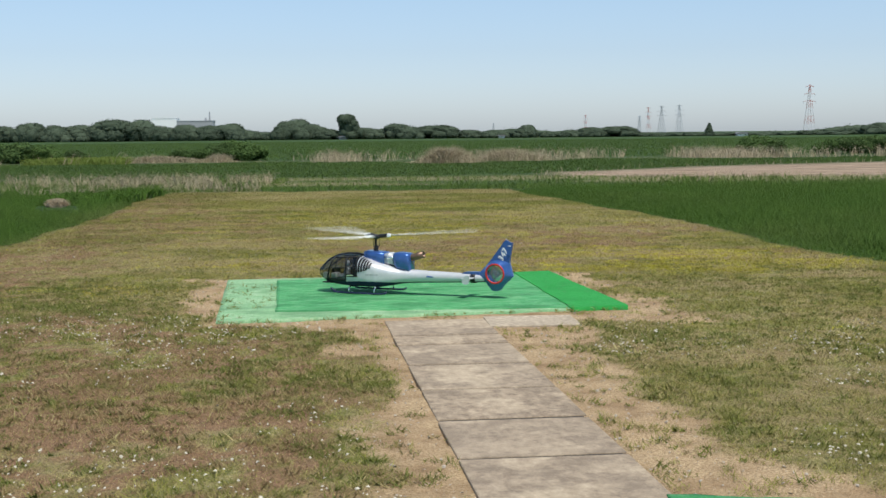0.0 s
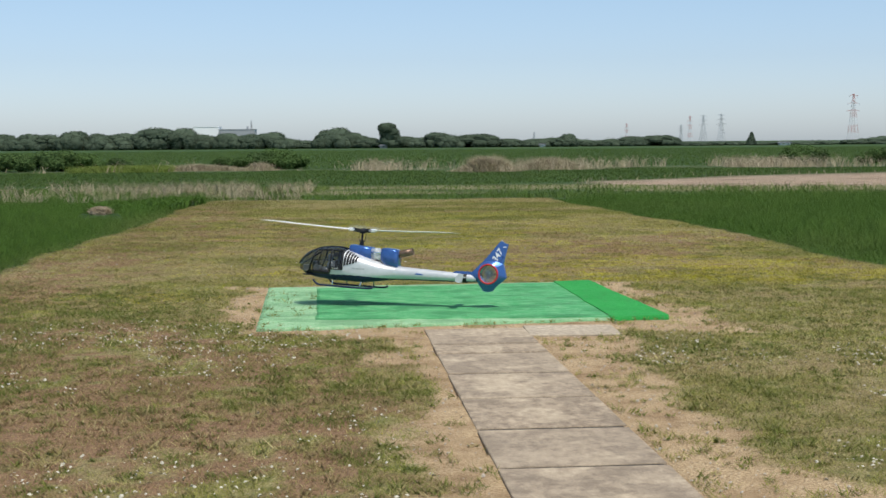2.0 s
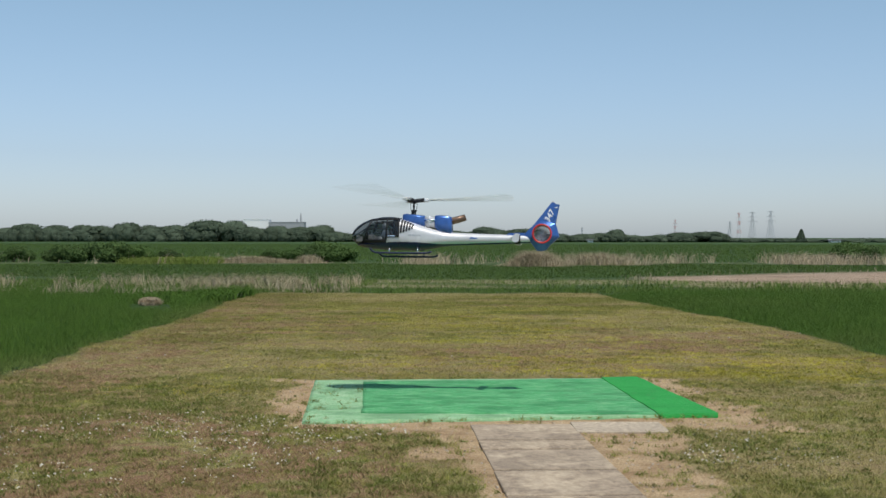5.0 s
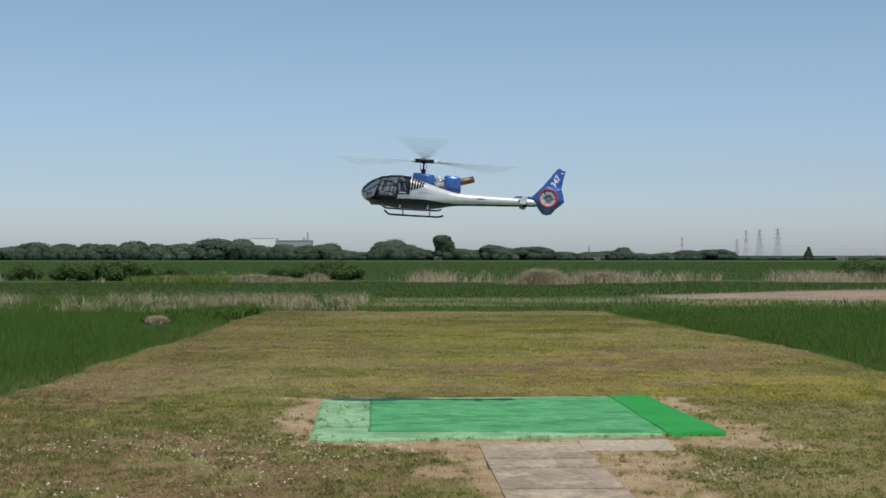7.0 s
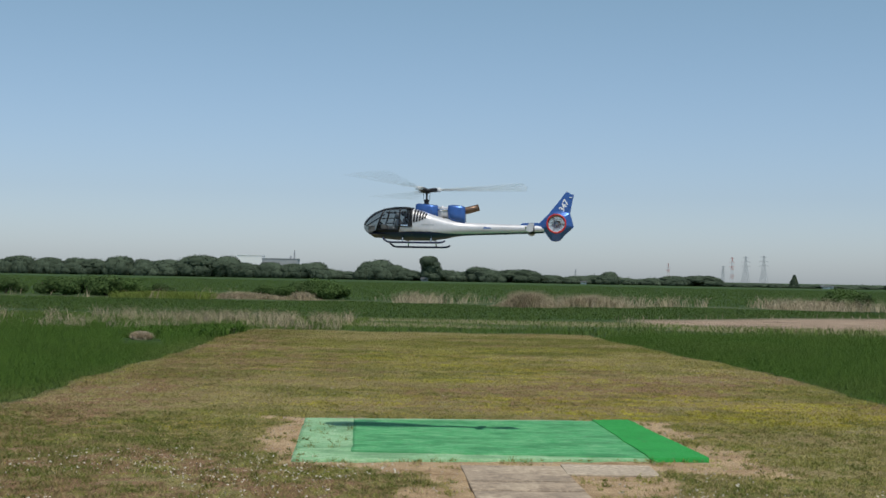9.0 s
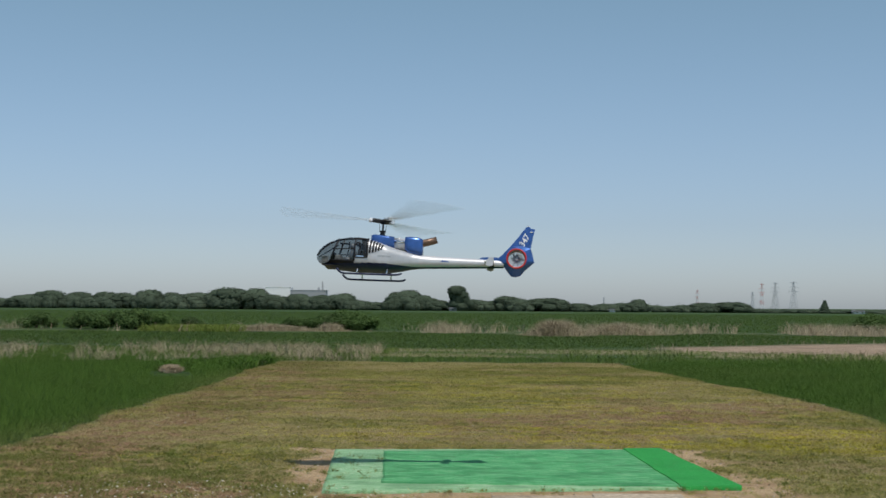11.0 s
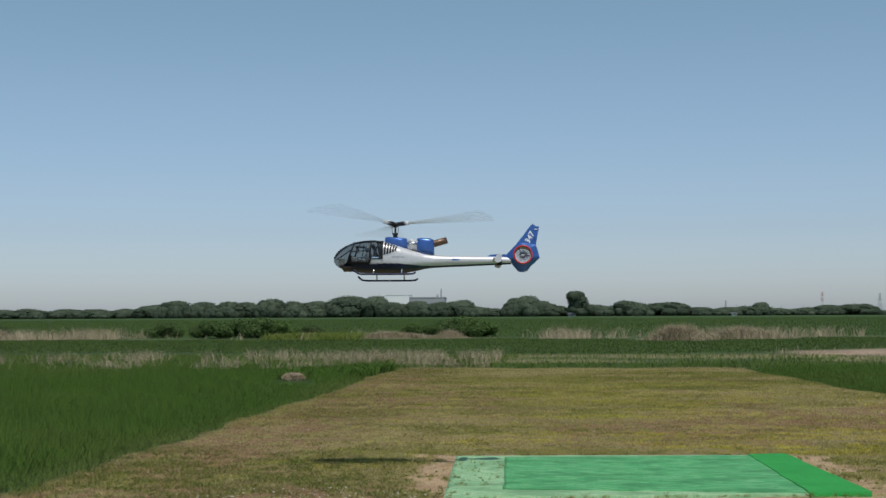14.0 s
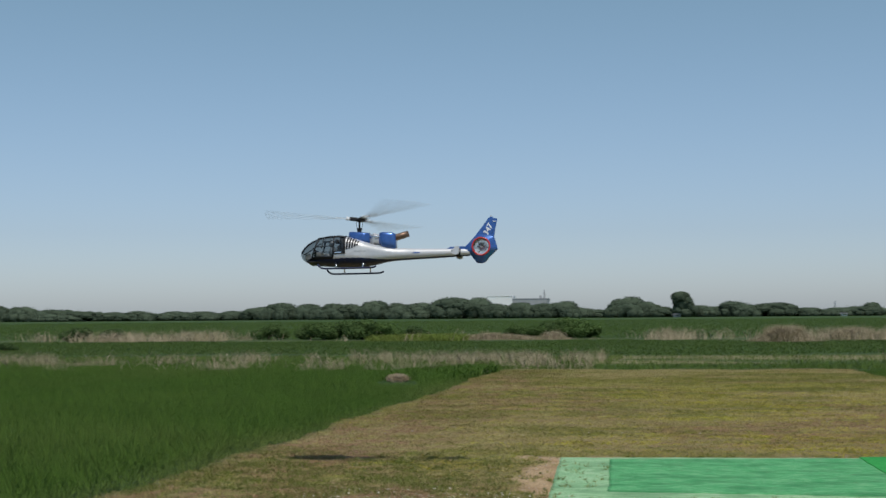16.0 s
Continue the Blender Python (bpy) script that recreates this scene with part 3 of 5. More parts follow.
field_band("verge_grass", 110000, -30, 30, 38.2, 50, 0.04, 0.18, 0.014, 0.34, FIELD, "rough half-dry grass along a field track",
           lambda x, y: outside(x, y) & (soil_at(x, y) < 0.3) & (rng.rand(len(x)) < np.where((y < 41.5) | (x < -4 + 3 * fbm(x, y, 0.3)), 1.0, 0.3)))
field_band("dry_reeds", 60000, -36, -2.5, 35.4, 47, 0.12, 0.62, 0.013, 0.7, REED, "grey-tan dry reeds and weeds standing in green grass",
           lambda x, y: outside(x, y) & (0.6 * fbm(x * 0.3, y * 0.5, 0.9, 5) + 0.4 * fbm(x, y * 0.6, 1.7, 3) > 0.53 + 0.06 * rng.rand(len(x)) + 0.04 * step(-14, -20, x)), 2, 1.0)
field_band("tall_weeds", 14000, -30, 16, 38.4, 44, 0.15, 0.42, 0.016, 0.15, FIELD, "loose tall green weeds along the lawn's far rim",
           lambda x, y: outside(x, y) & (fbm(x, y, 1.1, 4) > 0.55 + 0.08 * rng.rand(len(x))) & ((x < -3) | (x > 3.2)), 2, 0.7)
field_band("green_strip", 190000, -42, 50, 50, 84, 0.05, 0.13, 0.026, 0.12, REED_BED, "green grass strip between bands of dry reeds",
           lambda x, y: (soil_at(x, y) < 0.2) & (y > 49 + 7 * fbm(x, x * 0, 0.12, 4)) & (y < 83 - 9 * fbm(x + 50, x * 0, 0.2, 4)), 2, 0.9)
field_band("dry_reeds", 34000, -46, 46, 78, 86, 0.2, 1.0, 0.028, 0.8, REED, "pale tan dry reeds in a long broken row",
           lambda x, y: (0.7 * fbm(x * 0.5, y * 0.3, 0.45, 4) + 0.3 * fbm(x, y, 1.8, 3) > 0.53 + 0.11 * rng.rand(len(x))) & (soil_at(x, y) < 0.3), 2, 0.8)
field_band("yellow_weeds", 9000, -18.5, -12.8, 78.5, 83, 0.2, 0.55, 0.03, 0.12, YELLOW_WEED, "bright yellow-green weeds between the reeds",
           lambda x, y: fbm(x, y, 0.6, 4) > 0.36 + 0.15 * rng.rand(len(x)), 2, 0.7)


def reed_clump(cx, cy, rx, ry, tall, n, label):
    """A ragged stand of dry reeds, combed over by the wind."""
    x, y = cx + rx * rng.randn(n), cy + ry * rng.randn(n)
    peak = np.exp(-((x - cx) / (1.7 * rx)) ** 2) * (0.55 + 0.9 * fbm(x + 13, y, 1.3, 4))
    blades("reed_clump", x, y, (tall * peak + 0.12) * (0.45 + 0.6 * rng.rand(n)), 0.026, 0.5 + 0.6 * rng.rand(n), np.clip(0.75 + 0.3 * rng.randn(n), 0, 1), REED, label, None, 2)


reed_clump(5.4, 74, 0.72, 0.7, 0.95, 8000, "broad clump of pale tan dry reeds")
reed_clump(9.4, 78, 1.2, 1.0, 0.75, 4500, "loose stand of tan and green reeds")
reed_clump(-11.2, 82.6, 1.7, 0.4, 0.45, 4200, "low row of pale dry reeds before the shrubs")
reed_clump(-7.7, 82.4, 0.45, 0.4, 0.6, 1300, "small pale clump of dry reeds before the shrubs")
reed_clump(24.2, 84, 0.8, 0.8, 0.5, 2500, "small stand of pale dry reeds past the ploughed field")
field_band("reed_bed", 420000, -150, 130, 86, 300, 0.08, 0.25, 0.06, 0.06, REED_BED, "wide bed of tall green reeds before the trees",
           lambda x, y: (np.abs(x + 0.06 * y) < 0.47 * y + 4) & (rng.rand(len(x)) < 130 / y) & (soil_at(x, y) < 0.2), 1)
field_band("field_margin", 14000, 7, 70, 44, 92, 0.08, 0.34, 0.024, 0.6, REED, "thin dry weeds along the rim of a ploughed field",
           lambda x, y: (soil_at(x, y) > 0.02) & (soil_at(x, y) < 0.5))
n_ = 6000
x_, y_ = scatter(n_, -8, -3.9, 32.5, 37)
k_ = outside(x_, y_) & (np.abs(x_ + 5.6) < 1.6)
blades("broadleaf_weeds", x_[k_], y_[k_], 0.12 + 0.22 * rng.rand(k_.sum()), 0.04, 0.6 + 0.5 * rng.rand(k_.sum()), np.zeros(k_.sum()), FIELD,
       "low dark green broad-leaved weeds at the lawn's corner", None, 2, category="weeds")


def small_stuff(name, n, area, size, material, label, category, where, lift=0.0, flat=0.6):
    """Small stones or flower heads, strewn."""
    x, y = scatter(n, *area)
    keep = where(x, y) & ~covered(x, y)
    bm = bmesh.new()
    for a, b in zip(x[keep], y[keep]):
        s = size * (0.5 + rng.rand() ** 2)
        m = pose(a, b, lift * (0.5 + rng.rand()) - 0.006, rng.rand() * 40, rng.rand() * 40, rng.rand() * 360) @ Matrix.Diagonal((s, s * (0.7 + 0.5 * rng.rand()), s * flat, 1))
        vs = [bm.verts.new(m @ Vector(p)) for p in ((1, 0, 0), (0.3, 0.9, 0), (-0.8, 0.6, 0), (-0.8, -0.6, 0), (0.3, -0.9, 0), (0, 0, 0.8))]
        for i in range(5):
            bm.faces.new((vs[i], vs[(i + 1) % 5], vs[5]))
    return tagged(obj(name, bm, material), label, category, kind="stuff")


small_stuff("pebbles", 7000, (-2, 4.5, 4.6, 15.5), 0.008, STONE, "small pale stones strewn over bare sand", "stones", lambda x, y: bare_at(x, y) > 0.6)
small_stuff("white_flowers", 7500, (-4.2, 5.5, 4.8, 12), 0.0085, PETAL, "small white clover heads in patchy grass", "flowers",
            lambda x, y: (bare_at(x, y) < 0.3) & (fbm(x, y, 0.8) > 0.5), 0.05, 0.9)
small_stuff("white_flowers", 500, (-5, 6, 17, 27), 0.010, PETAL, "small white clover heads in mown grass", "flowers",
            lambda x, y: fbm(x, y, 0.5) > 0.55, 0.05, 0.9)


# ---- path and mats ----
def make_slab():
    bm = box((-0.430, -0.425, -0.07), (0.430, 0.425, 0.006), 0.008)
    me = bpy.data.meshes.new("slab")
    bm.to_mesh(me)
    me.materials.append(CONCRETE)
    bm.free()
    return me


def make_path():
    joint = bmesh.new()
    corners = [(path_left(y) + d, y) for y, d in ((3.9, 0.025), (3.9, 0.845), (11.6, 0.845), (11.6, 0.025))]
    top = [joint.verts.new((*p, -0.011)) for p in corners]
    low = [joint.verts.new((*p, -0.08)) for p in corners]
    joint.faces.new(top)
    for i in range(4):
        joint.faces.new((top[i], low[i], low[(i + 1) % 4], top[(i + 1) % 4]))
    bed = obj("path_bed", joint, DARK_SOIL)
    tagged(bed, "straight path of square weathered concrete slabs set in sand", "path", kind="structure")
    whole = make_slab()
    half_bm = box((-0.430, -0.210, -0.07), (0.430, 0.210, 0.006), 0.008)
    half = bpy.data.meshes.new("slab")
    half_bm.to_mesh(half)
    half.materials.append(CONCRETE)
    half_bm.free()
    for a, b in zip(SLAB_ROWS, SLAB_ROWS[1:]):
        y = (a + b) / 2
        ob = new("slab", half if a - b < 0.6 else whole)
        ob.parent = bed
        ob.matrix_basis = pose(path_left(y) + 0.435, y + 0.02 * random.random(), -0.009 + 0.003 * random.random(), 0.3 * random.random(), 0.4 * random.random() - 0.2, 2.7 + 0.6 * (random.random() - 0.5))
    side = box((1.16, 11.12, -0.06), (1.93, 11.72, 0.004), 0.008)
    tagged(obj("edge_slab", side, SANDY), "pale sand-covered concrete slab against the landing mat", "slab", kind="structure").rotation_euler = (0, 0, 0)


make_path()


def mat_sheet(name, corners, z0, z1, material, label, ruffle):
    """A cloth mat over four corners (counter-clockwise from front left), with a thickness and a slightly uneven top."""
    a, b, c, d = (Vector((*p, 0)) for p in corners)
    nu, nv = 70, 60
    bm = bmesh.new()
    top = []
    for j in range(nv + 1):
        row = []
        for i in range(nu + 1):
            u, v = i / nu, j / nv
            p = a.lerp(b, u).lerp(d.lerp(c, u), v)
            rim = 0.0 if 0 < i < nu and 0 < j < nv else 1.0
            w = float(fbm(np.array([p.x]), np.array([p.y]), 3.0, 3)[0])
            if rim:
                p += Vector((0.03 * (w - 0.5), 0.09 * (float(fbm(np.array([p.x + 5]), np.array([p.y]), 4.0, 3)[0]) - 0.5), 0))
            row.append(bm.verts.new((p.x, p.y, z1 + ruffle * (w - 0.4) * (1 if not rim else 0.3))))
        top.append(row)
    for j in range(nv):
        for i in range(nu):
            bm.faces.new((top[j][i], top[j][i + 1], top[j + 1][i + 1], top[j + 1][i]))
    ring = top[0] + [r[-1] for r in top[1:]] + top[-1][-2::-1] + [r[0] for r in top[-2:0:-1]]
    low = [bm.verts.new((v.co.x, v.co.y, z0)) for v in ring]
    for i in range(len(ring)):
        j = (i + 1) % len(ring)
        bm.faces.new((ring[j], ring[i], low[i], low[j]))
    return tagged(obj(name, bm, material, smooth=True), label, "mat", "landing mats")


mat_sheet("landing_mat", [(-1.15, 11.65), (2.02, 12.06), (1.88, 15.27), (-1.34, 15.02)], -0.02, 0.012, TURF_PALE,
          "faded pale green artificial turf mat lying on sand", 0.012)
mat_sheet("landing_mat", [(-0.67, 12.22), (1.99, 12.10), (1.87, 15.16), (-0.79, 14.83)], 0.004, 0.018, TURF_MID,
          "mid-green artificial turf mat on the faded mat", 0.010)
mat_sheet("landing_mat", [(1.99, 12.02), (2.53, 12.13), (2.27, 15.32), (1.86, 15.26)], -0.02, 0.026, TURF_NEW,
          "bright saturated green artificial turf mat at the edge", 0.010)
mat_sheet("standing_mat", [(1.38, 4.7), (2.0, 4.7), (2.0, 5.66), (1.38, 5.77)], -0.02, 0.008, TURF_MID,
          "worn green artificial turf mat beside the slab path", 0.010)


def hay_heap(cx, cy):
    """A low mound of cut grass with loose dry stalks on it."""
    heap = new("hay_heap")
    heap.matrix_basis = pose(cx, cy, 0)
    tagged(heap, "low heap of pale dry cut grass in green grass", "heap")
    bm = bmesh.new()
    bmesh.ops.create_icosphere(bm, subdivisions=4, radius=1)
    for v in bm.verts:
        k = 1 + 0.18 * noise.noise(v.co * 1.7) + 0.07 * noise.noise(v.co * 9)
        v.co = Vector((v.co.x * 0.25 * k, v.co.y * 0.23 * k, max(-0.02, v.co.z * 0.18 * k)))
    part("mound", bm, STRAW_HEAP, heap, smooth=True)
    n = 2600
    a, q = 2 * np.pi * rng.rand(n), rng.rand(n) ** 0.5
    x, y = 0.26 * q * np.cos(a), 0.24 * q * np.sin(a)
    stalks = blades("loose_stalks", x, y, 0.03 + 0.05 * rng.rand(n), 0.012, 0.8 + 1.2 * rng.rand(n), 0.6 + 0.4 * rng.rand(n), REED, "loose dry stalks", None, 1, None, 0.17 * np.sqrt(1 - 0.96 * q * q) - 0.015, "straw")
    stalks.parent = heap
    del stalks["category"]


hay_heap(-6.68, 31.7)


# ---- trees and shrubs ----
def leaf_cloud(bm, centres, count, size, seed, core=0.0, shell=0.33):
    """Leaves round each centre; core: the size of the dense inside of each clump."""
    r = random.Random(seed)
    if core:
        for c, rad in centres:
            m = Matrix.Translation(c) @ Euler((r.random() * 6, r.random() * 6, 0)).to_matrix().to_4x4()
            made = bmesh.ops.create_icosphere(bm, subdivisions=2, radius=core)["verts"]
            for v in made:
                k = 0.85 + 0.3 * r.random()
                v.co = Vector(c) + Vector((v.co.x * rad[0], v.co.y * rad[1], v.co.z * rad[2])) * k
    for c, rad in centres:
        c, rad = Vector(c), Vector(rad)
        for _ in range(count):
            d = Vector((r.gauss(0, 1), r.gauss(0, 1), r.gauss(0, 1))).normalized()
            k = r.random() ** shell
            p = c + Vector((d.x * rad.x, d.y * rad.y, d.z * rad.z)) * k * (0.85 + 0.3 * r.random())
            if p.z < 0.05:
                continue
            q = Euler((r.random() * 6, r.random() * 6, r.random() * 6)).to_matrix()
            s = size * (0.6 + 0.8 * r.random())
            vs = [bm.verts.new(p + q @ Vector((a * s, b * s, 0))) for a, b in ((-1, -0.3), (0.2, -0.7), (1, 0.2), (-0.2, 0.8))]
            bm.faces.new(vs)


def clump(bm, centre, rad, seed, rough=0.2, detail=3):
    """One rounded mass of foliage with an uneven skin."""
    shift = Vector((seed * 3.7, seed * 1.9, seed * 5.3))
    for v in bmesh.ops.create_icosphere(bm, subdivisions=detail, radius=1)["verts"]:
        d = v.co.normalized()
        k = 0.94 + rough * (noise.noise(d * 2.3 + shift) + 0.9 * noise.noise(d * 5.5 + shift) + 0.8 * noise.noise(d * 12 + shift))
        v.co = Vector(centre) + Vector((d.x * rad[0], d.y * rad[1], d.z * rad[2])) * k


def sprigs(bm, centre, rad, n, size, r):
    """Small leaf sprays lying on the skin of a mass of foliage."""
    for _ in range(n):
        d = Vector((r.gauss(0, 1), r.gauss(0, 1), r.gauss(0, 1))).normalized()
        p = Vector(centre) + Vector((d.x * rad[0], d.y * rad[1], d.z * rad[2])) * (0.86 + 0.30 * r.random())
        if p.z < 0.05:
            continue
        q = (d + Vector((0, 0, 0.4)) + 0.7 * Vector((r.gauss(0, 1), r.gauss(0, 1), r.gauss(0, 1)))).to_track_quat("Z", "Y").to_matrix()
        s = size * (0.6 + 0.8 * r.random())
        bm.faces.new([bm.verts.new(p + q @ Vector((a * s, b * s, 0))) for a, b in ((-1, -0.3), (0.2, -0.7), (1, 0.2), (-0.2, 0.8))])


def make_tree(seed, width, height, label, cone=False, lobes=None):
    r = random.Random(seed)
    tree = new("tree")
    tagged(tree, label, "tree", "tree line")
    trunk = tube([(0, 0, -0.1), (0.1, 0, height * 0.3), (-0.05, 0.05, height * 0.7)], [0.24, 0.17, 0.06], 7)
    for k in range(5):
        a = r.random() * 6.28
        z = height * (0.25 + 0.09 * k)
        tube([(0.05, 0, z), (math.cos(a) * width * 0.3, math.sin(a) * width * 0.3, z + height * 0.18)], [0.09, 0.03], 5, trunk)
    part("trunk", trunk, BARK, tree)
    if lobes:
        pass
    elif cone:
        lobes = [((0.1 * r.gauss(0, 1), 0.1 * r.gauss(0, 1), height * (0.12 + 0.78 * f)), (width * (0.5 - 0.38 * f), width * (0.5 - 0.38 * f), height * 0.15)) for f in (k / 6 for k in range(7))]
    else:
        lobes = [((0, 0, height * 0.50), (width * 0.40, width * 0.40, height * 0.42))]
        for k in range(11):
            a, q = r.random() * 6.28, 0.45 + 0.55 * r.random()
            s = width * (0.13 + 0.09 * r.random())
            x, y = q * width * 0.36 * math.cos(a), q * width * 0.36 * math.sin(a)
            top = height * (0.97 - 0.38 * q ** 2.4 * (0.6 + 0.8 * r.random()))
            lobes.append(((x, y, top - 0.95 * s * max(0.75, height / width)), (s * 1.1, s * 1.1, s * max(0.75, 1.25 * height / width))))
        for k in range(7):
            a = 6.28 * k / 7 + r.random()
            lobes.append(((width * 0.36 * math.cos(a), width * 0.36 * math.sin(a), height * 0.24), (width * 0.19, width * 0.19, height * 0.30)))
    bm = bmesh.new()
    for k, (c, rad) in enumerate(lobes):
        clump(bm, c, rad, seed + 0.37 * k)
    part("crown", bm, TREE, tree, smooth=True)
    leaves = bmesh.new()
    for k, (c, rad) in enumerate(lobes):
        sprigs(leaves, c, rad, 650 if k == 0 else 330, 0.19, r)
    tagged(part("leaves", leaves, TREE, tree), kind="stuff")
    return tree


def make_shrub(seed, width, height, label, group="shrubs in the reeds"):
    r = random.Random(seed)
    shrub = new("shrub")
    tagged(shrub, label, "shrub", group)
    stems = bmesh.new()
    for k in range(5):
        a = r.random() * 6.28
        tube([(0.05 * k - 0.1, 0, -0.05), (math.cos(a) * width * 0.25, math.sin(a) * width * 0.25, height * 0.7)], [0.03, 0.012], 5, stems)
    part("stem", stems, BARK, shrub)
    lobes = [((width * (r.random() - 0.5) * 0.8, width * (r.random() - 0.5) * 0.5, height * (0.25 + 0.45 * r.random())),
              (width * 0.24, width * 0.24, height * 0.28)) for _ in range(9)]
    bm = bmesh.new()
    for k, (c, rad) in enumerate(lobes):
        clump(bm, c, [0.58 * v for v in rad], seed + 0.41 * k, 0.35)
        sprigs(bm, c, rad, 480, 0.05, r)
    part("crown", bm, SHRUB, shrub)
    return shrub


# the tree line: x, height and crown width of each taller tree
TREES_WEST = [(-236, 5.9, 13), (-225, 5.6, 13), (-214, 4.4, 14), (-203, 3.7, 12), (-193, 3.2, 13), (-182, 3.5, 12), (-171, 3.4, 13), (-160, 3.3, 12), (-150, 3.4, 12), (-140, 4.6, 12), (-132, 6.0, 13), (-123, 5.6, 12), (-115, 5.7, 11)]
TREES_MIDDLE = [(-108.0, 5.3, 11.3), (-100.1, 6.5, 11.3), (-92.4, 5.5, 10.6), (-84.1, 5.5, 13.3), (-74.7, 7.4, 17.1), (-66.3, 7.1, 13.3), (-58.8, 5.1, 9.6), (-51.1, 5.4, 10.9), (-44.4, 5.1, 8.9), (-37.9, 5.6, 12.2), (-32.2, 3.5, 9.6), (-26.7, 2.8, 9.6), (-16.8, 6.9, 13.0), (-11.3, 5.3, 10.7), (-6.8, 3.8, 9.6)]
TREES_EAST = [(6.9, 3.9, 9.6), (17.3, 5.1, 12.3), (28.9, 4.6, 14.7), (39.1, 2.9, 10.8), (48.3, 2.8, 10.8), (58.3, 4.4, 7.0), (72.5, 2.6, 7.0), (79.6, 3.4, 11.7), (88.4, 3.7, 12.9), (97.4, 1.4, 7.0), (108.2, 1.5, 9.8), (112.3, 1.5, 7.0), (124.2, 1.2, 11.0), (135.6, 1.2, 11.0), (142.9, 1.2, 5.5), (151.5, 1.7, 5.1), (160.5, 1.2, 9.8), (176.1, 4.1, 13.4), (184.5, 4.4, 15.8)]
SKYLINE = sorted(TREES_WEST + TREES_MIDDLE + TREES_EAST)
SKY_X, SKY_H = [q[0] for q in SKYLINE], [q[1] for q in SKYLINE]


def make_tree_line():
    r = random.Random(4)
    sizes = ((11, 6), (13, 5.0), (9, 6.5), (14, 5.6), (12, 4.6), (10, 5.2))
    stock = [make_tree(20 + k, w, h, "dark green broad-leaved tree in a distant row") for k, (w, h) in enumerate(sizes)]
    used = set()

    def plant(k, x, y, wide, tall):
        w, h = sizes[k]
        ob = copy_thing(stock[k], pose(0, 0, 0)) if k in used else stock[k]
        used.add(k)
        ob.matrix_basis = pose(x, y, 0, 0, 0, r.random() * 360) @ Matrix.Diagonal((wide / w, wide / w, tall / h, 1))

    for x, h, w in SKYLINE:
        plant(r.randrange(6), x, 438 + 6 * r.random(), w, h)
    x = -242.0
    while x < 196:
        h = float(np.interp(x, SKY_X, SKY_H)) * (0.55 + 0.28 * r.random())
        if h > 1.0:
            plant(r.randrange(6), x, 430 + 22 * r.random(), 5 + 4.5 * r.random(), h)
        x += 3.2 + 4.0 * r.random()
    tall = make_tree(47, 7.0, 8.2, "tallest dark tree with a leaning round crown in a distant row", lobes=[
        ((-0.7, 0, 6.2), (2.7, 2.4, 1.75)), ((-1.9, 0, 6.9), (1.2, 1.2, 0.9)), ((0.7, 0.2, 6.6), (1.6, 1.5, 1.2)), ((1.2, 0, 5.0), (2.0, 2.0, 1.5)), ((0.2, 0, 3.9), (2.5, 1.9, 2.2)),
        ((-1.3, 0, 4.7), (1.7, 1.6, 1.7)), ((2.2, 0, 3.4), (1.6, 1.6, 1.5)), ((3.2, 0, 2.2), (1.7, 1.7, 1.5)), ((-0.7, 0, 2.2), (2.5, 1.8, 2.0)), ((1.2, -0.6, 1.4), (2.2, 1.6, 1.4))])
    tall.matrix_basis = pose(0.3, 432, 0)
    fir = make_tree(41, 3.4, 4.0, "small cone-shaped dark tree in a distant row", True)
    fir.matrix_basis = pose(117.0, 434, 0)


make_tree_line()

woods = bmesh.new()
leaf_cloud(woods, [((x, 470 + 6 * random.random(), 0.36 * float(np.interp(x, SKY_X, SKY_H))), (4.2, 3, 0.42 * float(np.interp(x, SKY_X, SKY_H)) + 0.3)) for x in range(-252, 200, 3)], 60, 0.2, 3, 0.8, 0.15)
tagged(obj("far_woods", woods, TREE), "dense dark undergrowth closing the gaps of the tree line", "woods", kind="stuff")


def make_shrubs():
    a = make_shrub(60, 2.6, 1.25, "round dark green shrub standing among reeds")
    b = make_shrub(61, 2.0, 1.1, "loose dark green shrub standing among reeds")
    first = True
    for x, y, s in ((-22.5, 84, 1.0), (-24.0, 86, 0.85), (-20.2, 85, 0.95), (-19.0, 85, 0.8), (-26.8, 86, 0.75), (-9.3, 86, 0.7), (-8.0, 87, 0.85), (-6.9, 86.5, 0.95), (-5.8, 87, 0.8), (-10.4, 88, 0.6),
                    (-38.5, 82, 0.8), (-37.0, 84, 0.7), (26.8, 88, 0.95), (28.2, 89, 0.8), (31.8, 88, 0.9), (33.4, 88, 1.0), (35.0, 88, 0.9), (36.4, 89, 1.0), (-31.5, 60, 0.3), (-29, 52, 0.35), (-16.8, 86, 0.6)):
        k = random.random()
        src = a if k < 0.5 else b
        m = pose(x, y, 0, 0, 0, 360 * random.random()) @ Matrix.Diagonal((1.1 * s, 1.1 * s, 1.15 * s, 1))
        ob = copy_thing(src, pose(0, 0, 0))
        ob.matrix_basis = m
    a.matrix_basis = pose(-21.6, 88, 0)
    b.matrix_basis = pose(-7.2, 89, 0)


make_shrubs()


